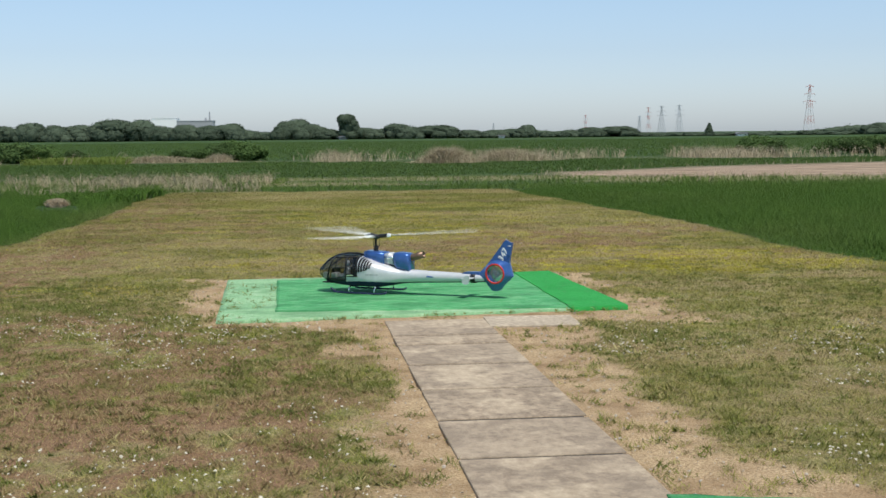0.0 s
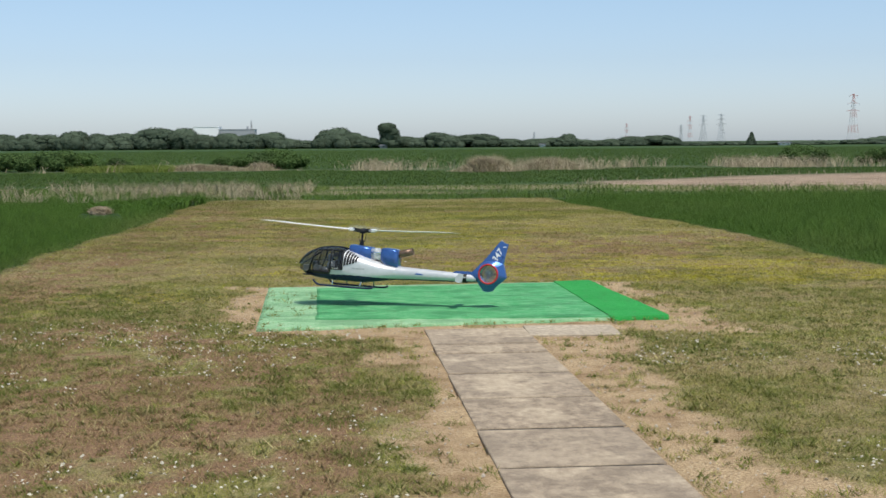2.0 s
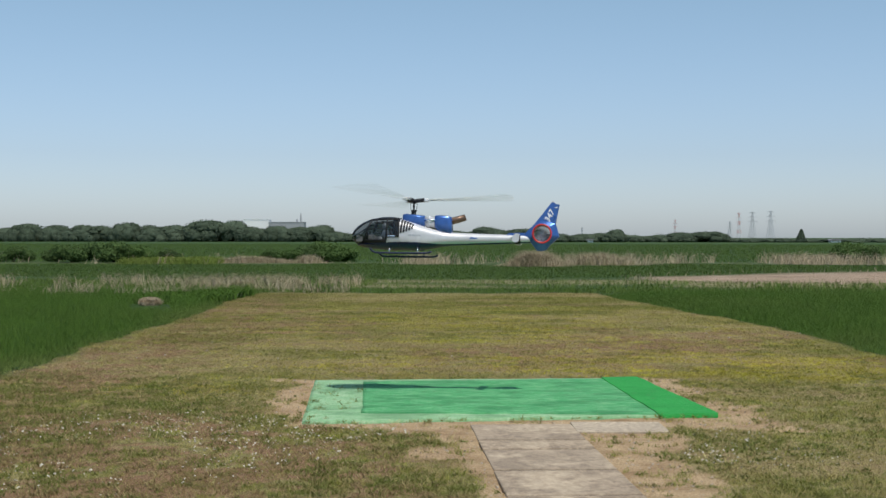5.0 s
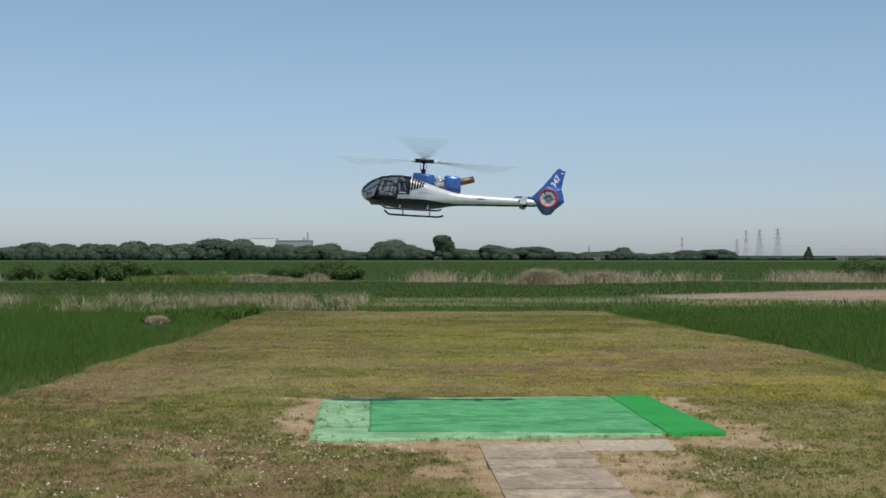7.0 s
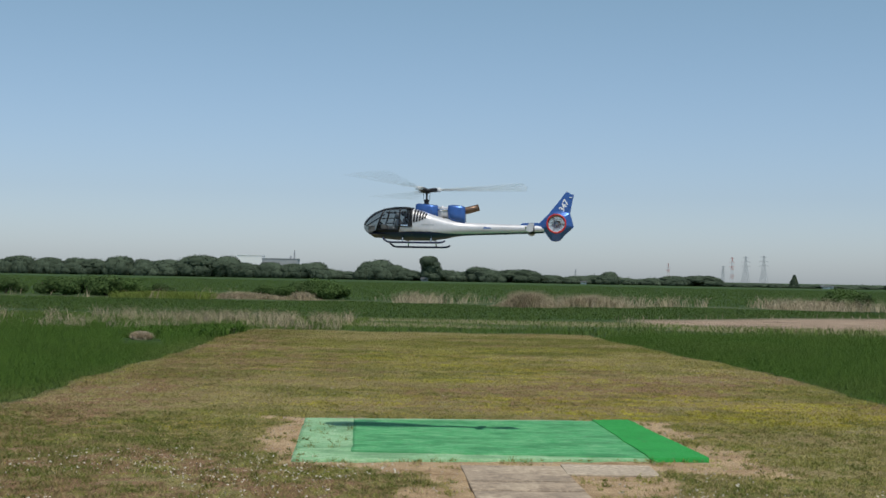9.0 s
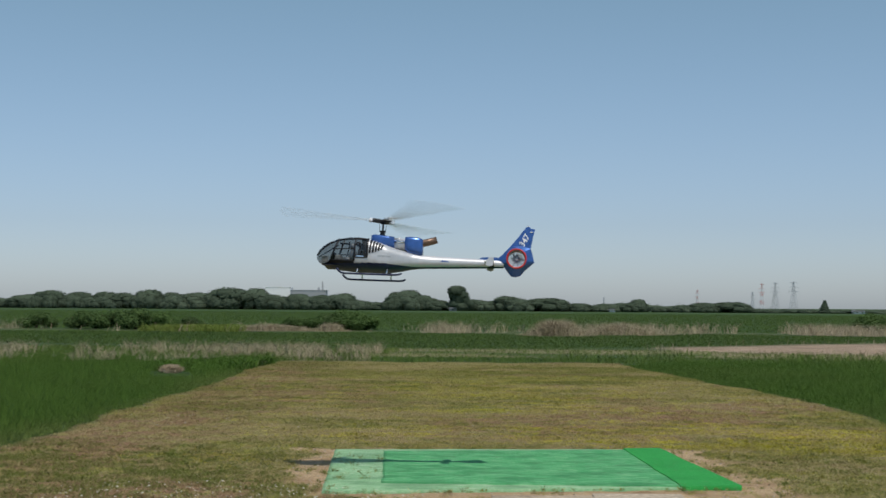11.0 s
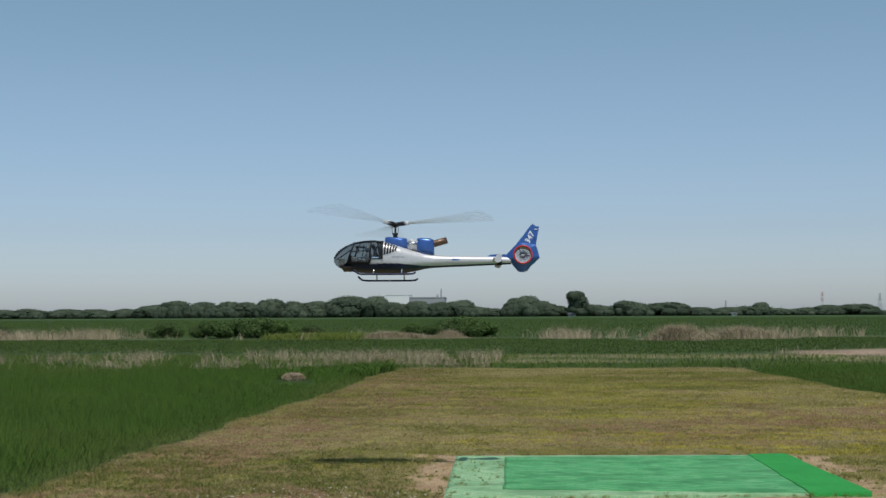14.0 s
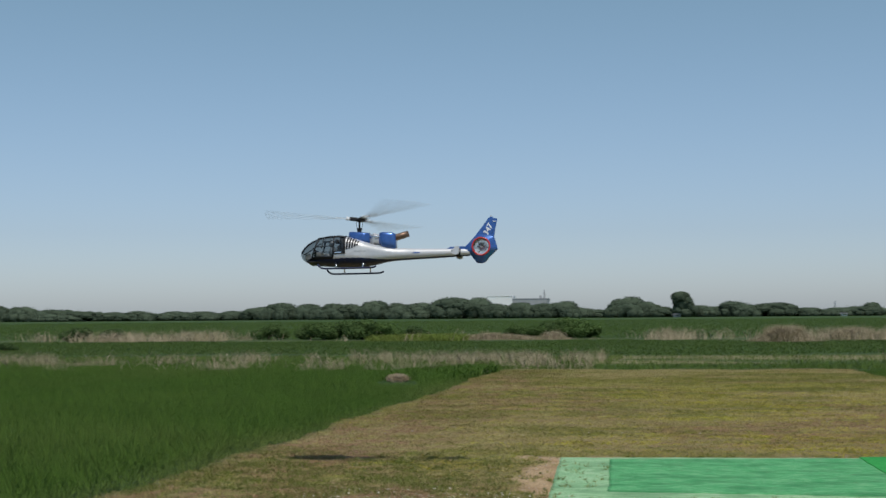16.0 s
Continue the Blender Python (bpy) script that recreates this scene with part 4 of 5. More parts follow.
# ---- far buildings and pylons ----
def building(name, x, y, w, d, h, wall, label, floors, bays, pitched=0.0):
    house = new(name)
    house.matrix_basis = pose(x, y, 0)
    tagged(house, label, "building", "far buildings")
    part("wall", box((-w / 2, 0, -0.2), (w / 2, d, h), 0.0), wall, house)
    if pitched:
        part("roof", plate([(-w / 2 - 0.5, h), (w / 2 + 0.5, h), (w / 2 - w * 0.12, h + pitched), (-w / 2 + w * 0.12, h + pitched)], -0.4, d + 0.4), ROOF, house)
    else:
        part("roof", box((-w / 2 - 0.2, -0.2, h), (w / 2 + 0.2, d + 0.2, h + 0.5)), wall, house)
    for j in range(floors):
        for i in range(bays):
            cx, cz = -w / 2 + w * (i + 0.5) / bays, h * (j + 0.55) / floors
            part("window", box((cx - w / bays * 0.18, -0.12, cz - h / floors * 0.08), (cx + w / bays * 0.18, 0.1, cz + h / floors * 0.12)), PANE, house)
    return house


building("white_factory", -122, 920, 17, 14, 13.2, WHITE_PAINT, "long white factory block behind trees", 0, 0)
grey = building("grey_factory", -101, 915, 24, 14, 11.2, GREY_WALL, "low grey factory block with a mast behind trees", 1, 7)
part("mast", tube([(9.5, 3, 11), (9.5, 3, 17.5)], [0.8, 0.3], 6), GREY_WALL, grey)
part("mast", tube([(7.0, 3, 11), (7.0, 3, 13.5)], [0.9, 0.7], 6), GREY_WALL, grey)
building("farmhouse", 127.5, 432, 3.2, 3, 0.7, WHITE_PAINT, "small white house with a grey roof by the tree line", 1, 2, 0.45)
building("farmhouse", 49, 430, 1.6, 2, 0.7, WHITE_PAINT, "small white shed with a grey roof by the tree line", 1, 1, 0.35)
building("farmhouse", -1.5, 431, 2.4, 3, 0.7, GREY_WALL, "low grey shed by the tree line", 1, 1, 0.5)


def pylon(x, y, h, width, red, label):
    base = new("pylon")
    base.matrix_basis = pose(x, y, 0, 0, 0, 8)
    tagged(base, label, "pylon", "power line")
    t = 0.18
    half = lambda z: width / 2 * (1 - z / h) ** 1.15 + width * 0.07
    levels = [h * k / 12 for k in range(13)]
    for k in range(12):
        z0, z1 = levels[k], levels[k + 1]
        a, b = half(z0), half(z1)
        bm = bmesh.new()
        for sx, sy in ((1, 1), (1, -1), (-1, 1), (-1, -1)):
            tube([(sx * a, sy * a, z0), (sx * b, sy * b, z1)], t, 4, bm)
        for sy in (1, -1):
            tube([(-a, sy * a, z0), (b, sy * b, z1)], t * 0.6, 4, bm)
            tube([(a, sy * a, z0), (-b, sy * b, z1)], t * 0.6, 4, bm)
            tube([(-b, sy * b, z1), (b, sy * b, z1)], t * 0.6, 4, bm)
        tagged(part("lattice", bm, (RED_PAINT if k % 4 in (2, 3) else PALE_PAINT) if red else STEEL, base), kind="stuff")
    for z, w in ((0.96, 0.55), (0.80, 0.75), (0.64, 0.85)) if width > 4 else ((0.95, 0.5), (0.75, 0.6)):
        bm = tube([(-width * w, 0, h * z), (0, 0, h * z + h * 0.025), (width * w, 0, h * z)], t * 1.1, 4)
        tube([(-width * w, 0, h * z), (width * w, 0, h * z)], t * 0.8, 4, bm)
        arm = part("crossarm", bm, RED_PAINT if red else STEEL, base)
        for s in (-1, 1):
            part("insulator", tube([(s * width * w, 0, h * z), (s * width * w, 0, h * z - h * 0.035)], t * 0.9, 5), STEEL, arm)
    return base


D = 1400.0
pylon(D * 0.3459, D, 49, 8.5, True, "tall red and white steel lattice pylon far off")
D = 1800.0
pylon(D * 0.2469, D, 37, 8, False, "grey steel lattice pylon far off")
pylon(D * 0.2335 * 1.02, D * 1.02, 36.5, 8, False, "grey steel lattice pylon far off")
pylon(D * 0.2235 * 1.2, D * 1.2, 41, 6, True, "slender haze-pale red and white pylon far off")
pylon(D * 0.2168 * 1.25, D * 1.25, 28, 6, False, "small grey steel lattice pylon far off")
pylon(D * 0.1763 * 1.3, D * 1.3, 32, 5, True, "small haze-pale red pylon behind the trees")
pylon(D * 0.1077 * 1.3, D * 1.3, 18.5, 4, False, "small grey pylon behind the trees")


# ---- the helicopter: nose to -x, left side to -y, skids on z = 0 ----
SIZE = 1.12
HULL_X = [0.0, 0.02, 0.06, 0.10, 0.18, 0.28, 0.38, 0.46, 0.55, 0.62, 0.74, 0.83, 0.90, 1.0, 1.25, 1.5, 1.64]
HULL_TOP = [0.168, 0.214, 0.256, 0.284, 0.318, 0.336, 0.338, 0.324, 0.298, 0.274, 0.240, 0.220, 0.212, 0.207, 0.200, 0.194, 0.19]
HULL_LOW = [0.150, 0.118, 0.092, 0.078, 0.060, 0.053, 0.049, 0.049, 0.049, 0.050, 0.066, 0.084, 0.092, 0.097, 0.107, 0.118, 0.125]
HULL_W = [0.022, 0.068, 0.108, 0.134, 0.162, 0.178, 0.183, 0.183, 0.178, 0.166, 0.125, 0.090, 0.072, 0.060, 0.052, 0.042, 0.034]
POWER = 2.35


def power(x):
    """How square the hull is cut across."""
    return float(np.interp(x, [0.1, 0.35, 0.6, 0.8, 1.0], [2.2, 3.3, 3.5, 2.6, 2.1]))


def hull(x):
    return tuple(float(np.interp(x, HULL_X, row)) for row in (HULL_TOP, HULL_LOW, HULL_W))


def hull_point(x, angle, out=0.0):
    """A point of the hull's skin; angle 0 is the left side's middle, 90 the top."""
    top, low, w = hull(x)
    c, s = math.cos(radians(angle)), math.sin(radians(angle))
    mid, h = (top + low) / 2, (top - low) / 2
    e = 2 / power(x)
    return Vector((x, -(w + out) * math.copysign(abs(c) ** e, c), mid + (h + out) * math.copysign(abs(s) ** e, s)))


def hull_side(x, z, out=0.0):
    top, low, w = hull(x)
    mid, h = (top + low) / 2, (top - low) / 2
    f = min(0.999, abs((z - mid) / h))
    e = power(x)
    return (w * (1 - f ** e) ** (1 / e)) + out


def hpart(name, bm, material, parent, label="", smooth=False):
    bmesh.ops.scale(bm, vec=(SIZE,) * 3, verts=bm.verts)
    return part(name, bm, material, parent, label, smooth)


def window_sill(x):
    return float(np.interp(x, [0, 0.10, 0.13, 0.345, 0.350, 0.46], [0.104, 0.104, 0.122, 0.116, 0.148, 0.150]))


def belly_shade_line(x):
    # aft of 0.85 the dark blue strip paints in the boom's underside shade
    return float(np.interp(x, [0, 0.3, 0.46, 0.62, 0.75, 0.85, 1.0, 1.25, 1.5, 1.64], [0.098, 0.098, 0.106, 0.106, 0.100, 0.100, 0.108, 0.118, 0.128, 0.134]))


def hull_pieces(heli):
    """The skin, split where its paint changes and where the boom's underside shade is painted in."""
    xs = sorted(set([0.0, 0.005, 0.012] + [round(0.02 + 0.006 * k, 4) for k in range(152)] + [0.93 + 0.03 * k for k in range(25)]))
    xs = [x for x in xs if x <= 1.64]
    turn = 144
    sets = {k: bmesh.new() for k in ("canopy", "nose_shell", "body", "belly")}
    cache = {k: {} for k in sets}

    def vert(key, i, j):
        j %= turn
        if (i, j) not in cache[key]:
            cache[key][(i, j)] = sets[key].verts.new(hull_point(xs[i], 360 * j / turn))
        return cache[key][(i, j)]

    for i in range(len(xs) - 1):
        for j in range(turn):
            p = sum((hull_point(xs[a], 360 * b / turn) for a in (i, i + 1) for b in (j, j + 1)), Vector()) / 4
            if p.x < 0.462 and p.z > window_sill(p.x):
                key = "canopy"
            elif p.z < belly_shade_line(p.x):
                key = "belly"
            elif p.x < 0.345:
                key = "nose_shell"
            else:
                key = "body"
            sets[key].faces.new([vert(key, a, b) for a, b in ((i, j), (i + 1, j), (i + 1, j + 1), (i, j + 1))])
    for key, bm in sets.items():
        bmesh.ops.recalc_face_normals(bm, faces=bm.faces)
    hpart("canopy", sets["canopy"], GLASS, heli, "clear glass canopy", True)
    hpart("nose_shell", sets["nose_shell"], BLACK, heli, "black nose shell", True)
    body = hpart("body", sets["body"], SILVER, heli, "silver body and tail boom", True)
    hpart("belly", sets["belly"], NAVY, heli, "dark blue underside, painting in shade along the boom", True)
    return body


def skin_bar(points, radius, name, material, parent):
    for s in (1, -1):
        pts = [Vector((x, -s * hull_side(x, z, 0.001), z)) for x, z in points]
        hpart(name, tube(pts, radius, 6), material, parent, smooth=True)


def patch(outline, out, bm=None, s=1):
    """A thin plate on the hull's side: outline in x, z."""
    bm = bm or bmesh.new()
    if len(outline) == 4:
        p, q, r, t = (Vector(c) for c in outline)
        n = 6
        grid = [[bm.verts.new((c.x, -s * hull_side(c.x, c.y, out), c.y)) for c in (p.lerp(q, i / n).lerp(t.lerp(r, i / n), j / n) for i in range(n + 1))] for j in range(n + 1)]
        for j in range(n):
            for i in range(n):
                f = (grid[j][i], grid[j][i + 1], grid[j + 1][i + 1], grid[j + 1][i])
                bm.faces.new(f if s > 0 else f[::-1])
        ring = grid[0] + [g[-1] for g in grid[1:]] + grid[-1][-2::-1] + [g[0] for g in grid[-2:0:-1]]
        low = [bm.verts.new((v.co.x, v.co.y + s * (out + 0.004), v.co.z)) for v in ring]
        for i in range(len(ring)):
            j = (i + 1) % len(ring)
            f = (ring[i], low[i], low[j], ring[j])
            bm.faces.new(f if s > 0 else f[::-1])
        return bm
    a = [bm.verts.new((x, -s * hull_side(x, z, out), z)) for x, z in outline]
    b = [bm.verts.new((x, -s * hull_side(x, z, -0.004), z)) for x, z in outline]
    bm.faces.new(a if s > 0 else a[::-1])
    for i in range(len(a)):
        j = (i + 1) % len(a)
        bm.faces.new((a[i], b[i], b[j], a[j]) if s > 0 else (a[j], b[j], b[i], a[i]))
    return bm


def lerp_pts(a, b, n=8):
    return [(a[0] + (b[0] - a[0]) * k / n, a[1] + (b[1] - a[1]) * k / n) for k in range(n + 1)]


def make_helicopter():
    heli = new("helicopter")
    tagged(heli, "silver and blue scale model turbine helicopter with glass canopy and skids", "model helicopter")
    body = hull_pieces(heli)
    # canopy frames
    skin_bar(lerp_pts((0.135, 0.112), (0.205, 0.310), 12), 0.0080, "canopy_frame", BLACK, heli)
    skin_bar(lerp_pts((0.345, 0.118), (0.352, 0.322), 12), 0.0075, "canopy_frame", BLACK, heli)
    skin_bar(lerp_pts((0.455, 0.148), (0.455, 0.318), 12), 0.0100, "canopy_frame", BLACK, heli)
    skin_bar(lerp_pts((0.235, 0.20), (0.262, 0.322), 10), 0.0045, "canopy_frame", BLACK, heli)
    skin_bar(lerp_pts((0.185, 0.306), (0.455, 0.314), 14), 0.0070, "canopy_frame", BLACK, heli)
    skin_bar(lerp_pts((0.170, 0.216), (0.345, 0.222), 10), 0.0042, "canopy_frame", BLACK, heli)
    skin_bar(lerp_pts((0.13, 0.124), (0.345, 0.117), 14) + lerp_pts((0.35, 0.149), (0.455, 0.150), 6), 0.0055, "window_sill", BLACK, heli)
    hpart("canopy_frame", tube([hull_point(x, 90, 0.001) for x in np.linspace(0.004, 0.455, 24)], 0.010, 6), BLACK, heli, smooth=True)
    for s in (1, -1):
        quarter = [hull_point(x, 90 - s * (90 - a), 0.001) for x, a in zip(np.linspace(0.012, 0.165, 12), np.linspace(20, 52, 12))]
        hpart("canopy_frame", tube(quarter, 0.005, 6), BLACK, heli, smooth=True)
        sheet = bmesh.new()
        patch([(0.43, 0.155), (0.46, 0.155), (0.46, 0.315), (0.40, 0.318), (0.415, 0.24)], 0.002, sheet, s)
        hpart("door_post", sheet, BLACK, heli)
    hpart("nose_lamp", box((0.050, -0.062, 0.112), (0.108, -0.050, 0.168), 0.006), TRIM, heli, "pale grey nose lamp cover")
    # cockpit
    for y in (-0.085, 0.085):
        seat = hpart("seat", box((0.27, y - 0.055, 0.085), (0.38, y + 0.055, 0.125), 0.012), SEAT, heli, "dark cloth seat")
        hpart("seat_back", box((0.36, y - 0.055, 0.12), (0.392, y + 0.055, 0.25), 0.012, Matrix.Rotation(0.05, 4, "Y")), SEAT, seat)
        hpart("headrest", box((0.35, y - 0.03, 0.255), (0.385, y + 0.03, 0.295), 0.012), SEAT, seat)
    dummy = bmesh.new()
    for (x, z), (rx, ry, rz) in (((0.325, 0.165), (0.040, 0.052, 0.065)), ((0.315, 0.252), (0.027, 0.024, 0.032)), ((0.275, 0.135), (0.055, 0.050, 0.028))):
        bmesh.ops.create_icosphere(dummy, subdivisions=2, radius=1, matrix=Matrix.Translation((x, -0.085, z)) @ Matrix.Diagonal((rx, ry, rz, 1)))
    hpart("cockpit_dummy", dummy, GREY_FAN, heli, "plain grey dummy shape on the seat", True)
    hpart("cabin_floor", box((0.08, -0.13, 0.078), (0.46, 0.13, 0.088)), BLACK, heli)
    hpart("cabin_bulkhead", box((0.455, -0.165, 0.08), (0.463, 0.165, 0.30)), BLACK, heli)
    hpart("instrument_panel", box((0.135, -0.06, 0.09), (0.165, 0.06, 0.205), 0.010), BLACK, heli, "black instrument panel")
    hpart("chart_tray", box((0.175, -0.150, 0.122), (0.235, -0.06, 0.172), 0.014), TRIM, heli, "pale tray in the cockpit")
    # side slots, step plate, door handle
    for s in (1, -1):
        for k, (x, z0, z1) in enumerate(((0.477, 0.186, 0.312), (0.502, 0.192, 0.304), (0.527, 0.200, 0.294), (0.551, 0.210, 0.282), (0.574, 0.222, 0.270))):
            zs = [z0 + (z1 - z0) * f / 5 for f in range(6)]
            left = [(x + 0.010 * f / 5 - 0.0085, z) for f, z in enumerate(zs)]
            right = [(x + 0.010 * f / 5 + 0.0085, z) for f, z in enumerate(zs)]
            bm = bmesh.new()
            for f in range(5):
                patch([left[f], right[f], right[f + 1], left[f + 1]], 0.004, bm, s)
            hpart("louvre_slot", bm, BLACK, body)
        hpart("step_plate", patch([(0.352, 0.146), (0.437, 0.146), (0.437, 0.170), (0.352, 0.170)], 0.003, None, s), BLACK, heli, "black step recess")
        hpart("step_bar", patch([(0.362, 0.153), (0.427, 0.153), (0.427, 0.162), (0.362, 0.162)], 0.006, None, s), CHROME, heli, "bright step bar")
        for x0, x1, z in ((0.545, 0.575, 0.166), (0.58, 0.655, 0.166)):
            hpart("decal", patch([(x0, z - 0.006), (x1, z - 0.006), (x1, z + 0.008), (x0, z + 0.008)], 0.0015, None, s), GREY_FAN, body, "small grey decal")
        hpart("decal", patch([(1.08, 0.152), (1.15, 0.153), (1.15, 0.160), (1.09, 0.166)], 0.0015, None, s), BLUE, body, "small blue decal")
    # engine deck
    def lump(x0, x1, rows, sides=20):
        bm, rings = bmesh.new(), []
        for x, top, low, w in rows:
            ring = []
            for k in range(sides):
                a = 2 * math.pi * k / sides
                c, s = math.cos(a), math.sin(a)
                ring.append(bm.verts.new((x, w * math.copysign(abs(c) ** 0.42, c), (top + low) / 2 + (top - low) / 2 * math.copysign(abs(s) ** 0.42, s))))
            rings.append(ring)
        for a, b in zip(rings, rings[1:]):
            for k in range(sides):
                bm.faces.new((a[k], a[(k + 1) % sides], b[(k + 1) % sides], b[k]))
        bm.faces.new(rings[0][::-1]), bm.faces.new(rings[-1])
        bmesh.ops.recalc_face_normals(bm, faces=bm.faces)
        return bm
    cowl = hpart("gearbox_cowl", lump(0, 0, [(0.468, 0.345, 0.31, 0.045), (0.474, 0.368, 0.30, 0.070), (0.50, 0.374, 0.295, 0.078), (0.60, 0.366, 0.26, 0.078),
                                             (0.667, 0.360, 0.24, 0.072), (0.676, 0.340, 0.25, 0.056)]), BLUE, heli, "metallic blue gearbox cowl", True)
    hpart("engine_casing", lump(0, 0, [(0.670, 0.350, 0.255, 0.060), (0.70, 0.348, 0.252, 0.061), (0.705, 0.356, 0.250, 0.066), (0.72, 0.356, 0.250, 0.066), (0.724, 0.348, 0.255, 0.061), (0.775, 0.345, 0.24, 0.060)]), SILVER, heli,
          "bare metal turbine casing", True)
    hpart("turbine_pipe", tube([(0.67, -0.055, 0.318), (0.72, -0.062, 0.312), (0.78, -0.055, 0.318)], 0.012, 8), CHROME, heli, smooth=True)
    hpart("engine_cowl", lump(0, 0, [(0.760, 0.345, 0.27, 0.055), (0.766, 0.360, 0.245, 0.070), (0.80, 0.365, 0.215, 0.074), (0.88, 0.360, 0.205, 0.070),
                                     (0.912, 0.348, 0.195, 0.060), (0.918, 0.335, 0.20, 0.05)]), BLUE, heli, "metallic blue engine cowl", True)
    ex = bmesh.new()
    rings = []
    for x, z, r in ((0.90, 0.312, 0.030), (0.95, 0.324, 0.030), (1.035, 0.349, 0.028), (1.035, 0.349, 0.024), (0.95, 0.324, 0.024)):
        rings.append([ex.verts.new((x - 0.35 * r * math.sin(a), r * math.cos(a), z + r * math.sin(a))) for a in (2 * math.pi * k / 18 for k in range(18))])
    for a, b in zip(rings, rings[1:]):
        for k in range(18):
            ex.faces.new((a[k], a[(k + 1) % 18], b[(k + 1) % 18], b[k]))
    hpart("exhaust_pipe", ex, EXHAUST, heli, "heat-tinted exhaust pipe pointing back", True)
    # skids
    for s in (-1, 1):
        y = s * 0.195
        skid = hpart("skid", tube([(0.205, y, 0.046), (0.222, y, 0.026), (0.245, y, 0.010), (0.275, y, 0.005), (0.50, y, 0.004), (0.70, y, 0.005), (0.737, y, 0.009), (0.762, y, 0.021)], 0.0085, 8),
                     NAVY, heli, "dark blue skid tube", True)
        for x in (0.38, 0.634):
            hpart("skid_strut", tube([(x, s * 0.10, 0.066), (x, s * 0.145, 0.062), (x, s * 0.176, 0.048), (x, y, 0.006)], 0.0062, 7), CHROME, skid, "bright skid strut", True)
    hpart("skid_crossbar", box((0.372, -0.12, 0.05), (0.388, 0.12, 0.062), 0.003), NAVY, heli)
    hpart("skid_crossbar", box((0.626, -0.12, 0.05), (0.642, 0.12, 0.062), 0.003), NAVY, heli)
    # tailplane
    hpart("tailplane", box((1.455, -0.155, 0.155), (1.53, 0.155, 0.166), 0.004), SILVER, heli, "silver tailplane")
    hpart("boom_clamp", tube([(1.49, 0, 0.155), (1.535, 0, 0.156)], 0.043, 16), BLACK, heli, smooth=True)
    hpart("boom_fairing", plate([(1.40, 0.19), (1.57, 0.18), (1.57, 0.212), (1.50, 0.213), (1.43, 0.208)], -0.022, 0.022), BLUE, heli, "blue fairing on the boom")
    for s in (-1, 1):
        hpart("end_plate", plate([(1.468, 0.126), (1.502, 0.114), (1.530, 0.124), (1.538, 0.190), (1.50, 0.195), (1.474, 0.166)], s * 0.155 - 0.004, s * 0.155 + 0.004), SILVER, heli, "silver tailplane end plate")
    # fin with the ducted fan
    cx, cz, ro, ri = 1.727, 0.204, 0.088, 0.074
    outline = [(1.56, 0.198), (1.60, 0.235), (1.66, 0.30), (1.735, 0.395), (1.795, 0.478), (1.812, 0.492), (1.835, 0.487), (1.842, 0.476), (1.877, 0.470), (1.860, 0.385), (1.846, 0.300), (1.862, 0.250), (1.880, 0.182),
               (1.845, 0.148), (1.800, 0.108), (1.765, 0.062), (1.725, 0.050), (1.684, 0.056), (1.645, 0.105), (1.62, 0.138), (1.56, 0.150)]
    bm = bmesh.new()
    loops = []
    for pts in (outline, [(cx + ri * math.cos(2 * math.pi * k / 40), cz + ri * math.sin(2 * math.pi * k / 40)) for k in range(40)]):
        vs = [bm.verts.new((x, 0, z)) for x, z in pts]
        loops += [bm.edges.new((vs[k], vs[(k + 1) % len(vs)])) for k in range(len(vs))]
    bmesh.ops.triangle_fill(bm, edges=loops, use_beauty=True)
    top = bmesh.ops.extrude_face_region(bm, geom=bm.faces[:])
    moved = {e for e in top["geom"] if isinstance(e, bmesh.types.BMVert)}
    for v in bm.verts:
        half = float(np.interp(v.co.z, [0.05, 0.12, 0.28, 0.49], [0.010, 0.016, 0.016, 0.010]))
        half *= float(np.interp(v.co.x, [1.56, 1.64, 1.80, 1.88], [0.9, 1.0, 0.9, 0.35])) if v.co.z < 0.3 else 1.0
        v.co.y = -half if v in moved else half
    bmesh.ops.recalc_face_normals(bm, faces=bm.faces)
    fin = hpart("tail_fin", bm, BLUE, heli, "metallic blue tail fin round a ducted fan")
    low_rim = [(1.56, 0.150), (1.56, 0.198), (1.60, 0.235), (1.655, 0.292), (1.700, 0.318), (1.780, 0.322), (1.846, 0.300), (1.862, 0.250), (1.880, 0.182),
               (1.845, 0.148), (1.800, 0.108), (1.765, 0.062), (1.725, 0.050), (1.684, 0.056), (1.645, 0.105), (1.62, 0.138)]

    def rim_at(a):
        """How far the shroud reaches from the fan's axle in the direction a."""
        dx, dz, best = math.cos(a), math.sin(a), 0.10
        for (x0, z0), (x1, z1) in zip(low_rim, low_rim[1:] + low_rim[:1]):
            ex, ez = x1 - x0, z1 - z0
            det = dx * -ez + dz * ex
            if abs(det) < 1e-9:
                continue
            k = ((x0 - cx) * -ez + (z0 - cz) * ex) / det
            u = (dx * (z0 - cz) - dz * (x0 - cx)) / det
            if k > 0 and -1e-6 <= u <= 1 + 1e-6:
                best = max(best, k)
        return best

    for s in (-1, 1):
        shroud, rings = bmesh.new(), []
        for f, y in ((1.0, 0.006), (0.97, 0.020), (0.0, 0.050), (-0.18, 0.048), (-0.2, 0.0)):
            ring = []
            for k in range(64):
                a = 2 * math.pi * k / 64
                reach = 0.090 + (rim_at(a) * 0.985 - 0.090) * f if f >= 0 else 0.090 + 0.080 * f
                ring.append(shroud.verts.new((cx + reach * math.cos(a), s * y, cz + reach * math.sin(a))))
            rings.append(ring)
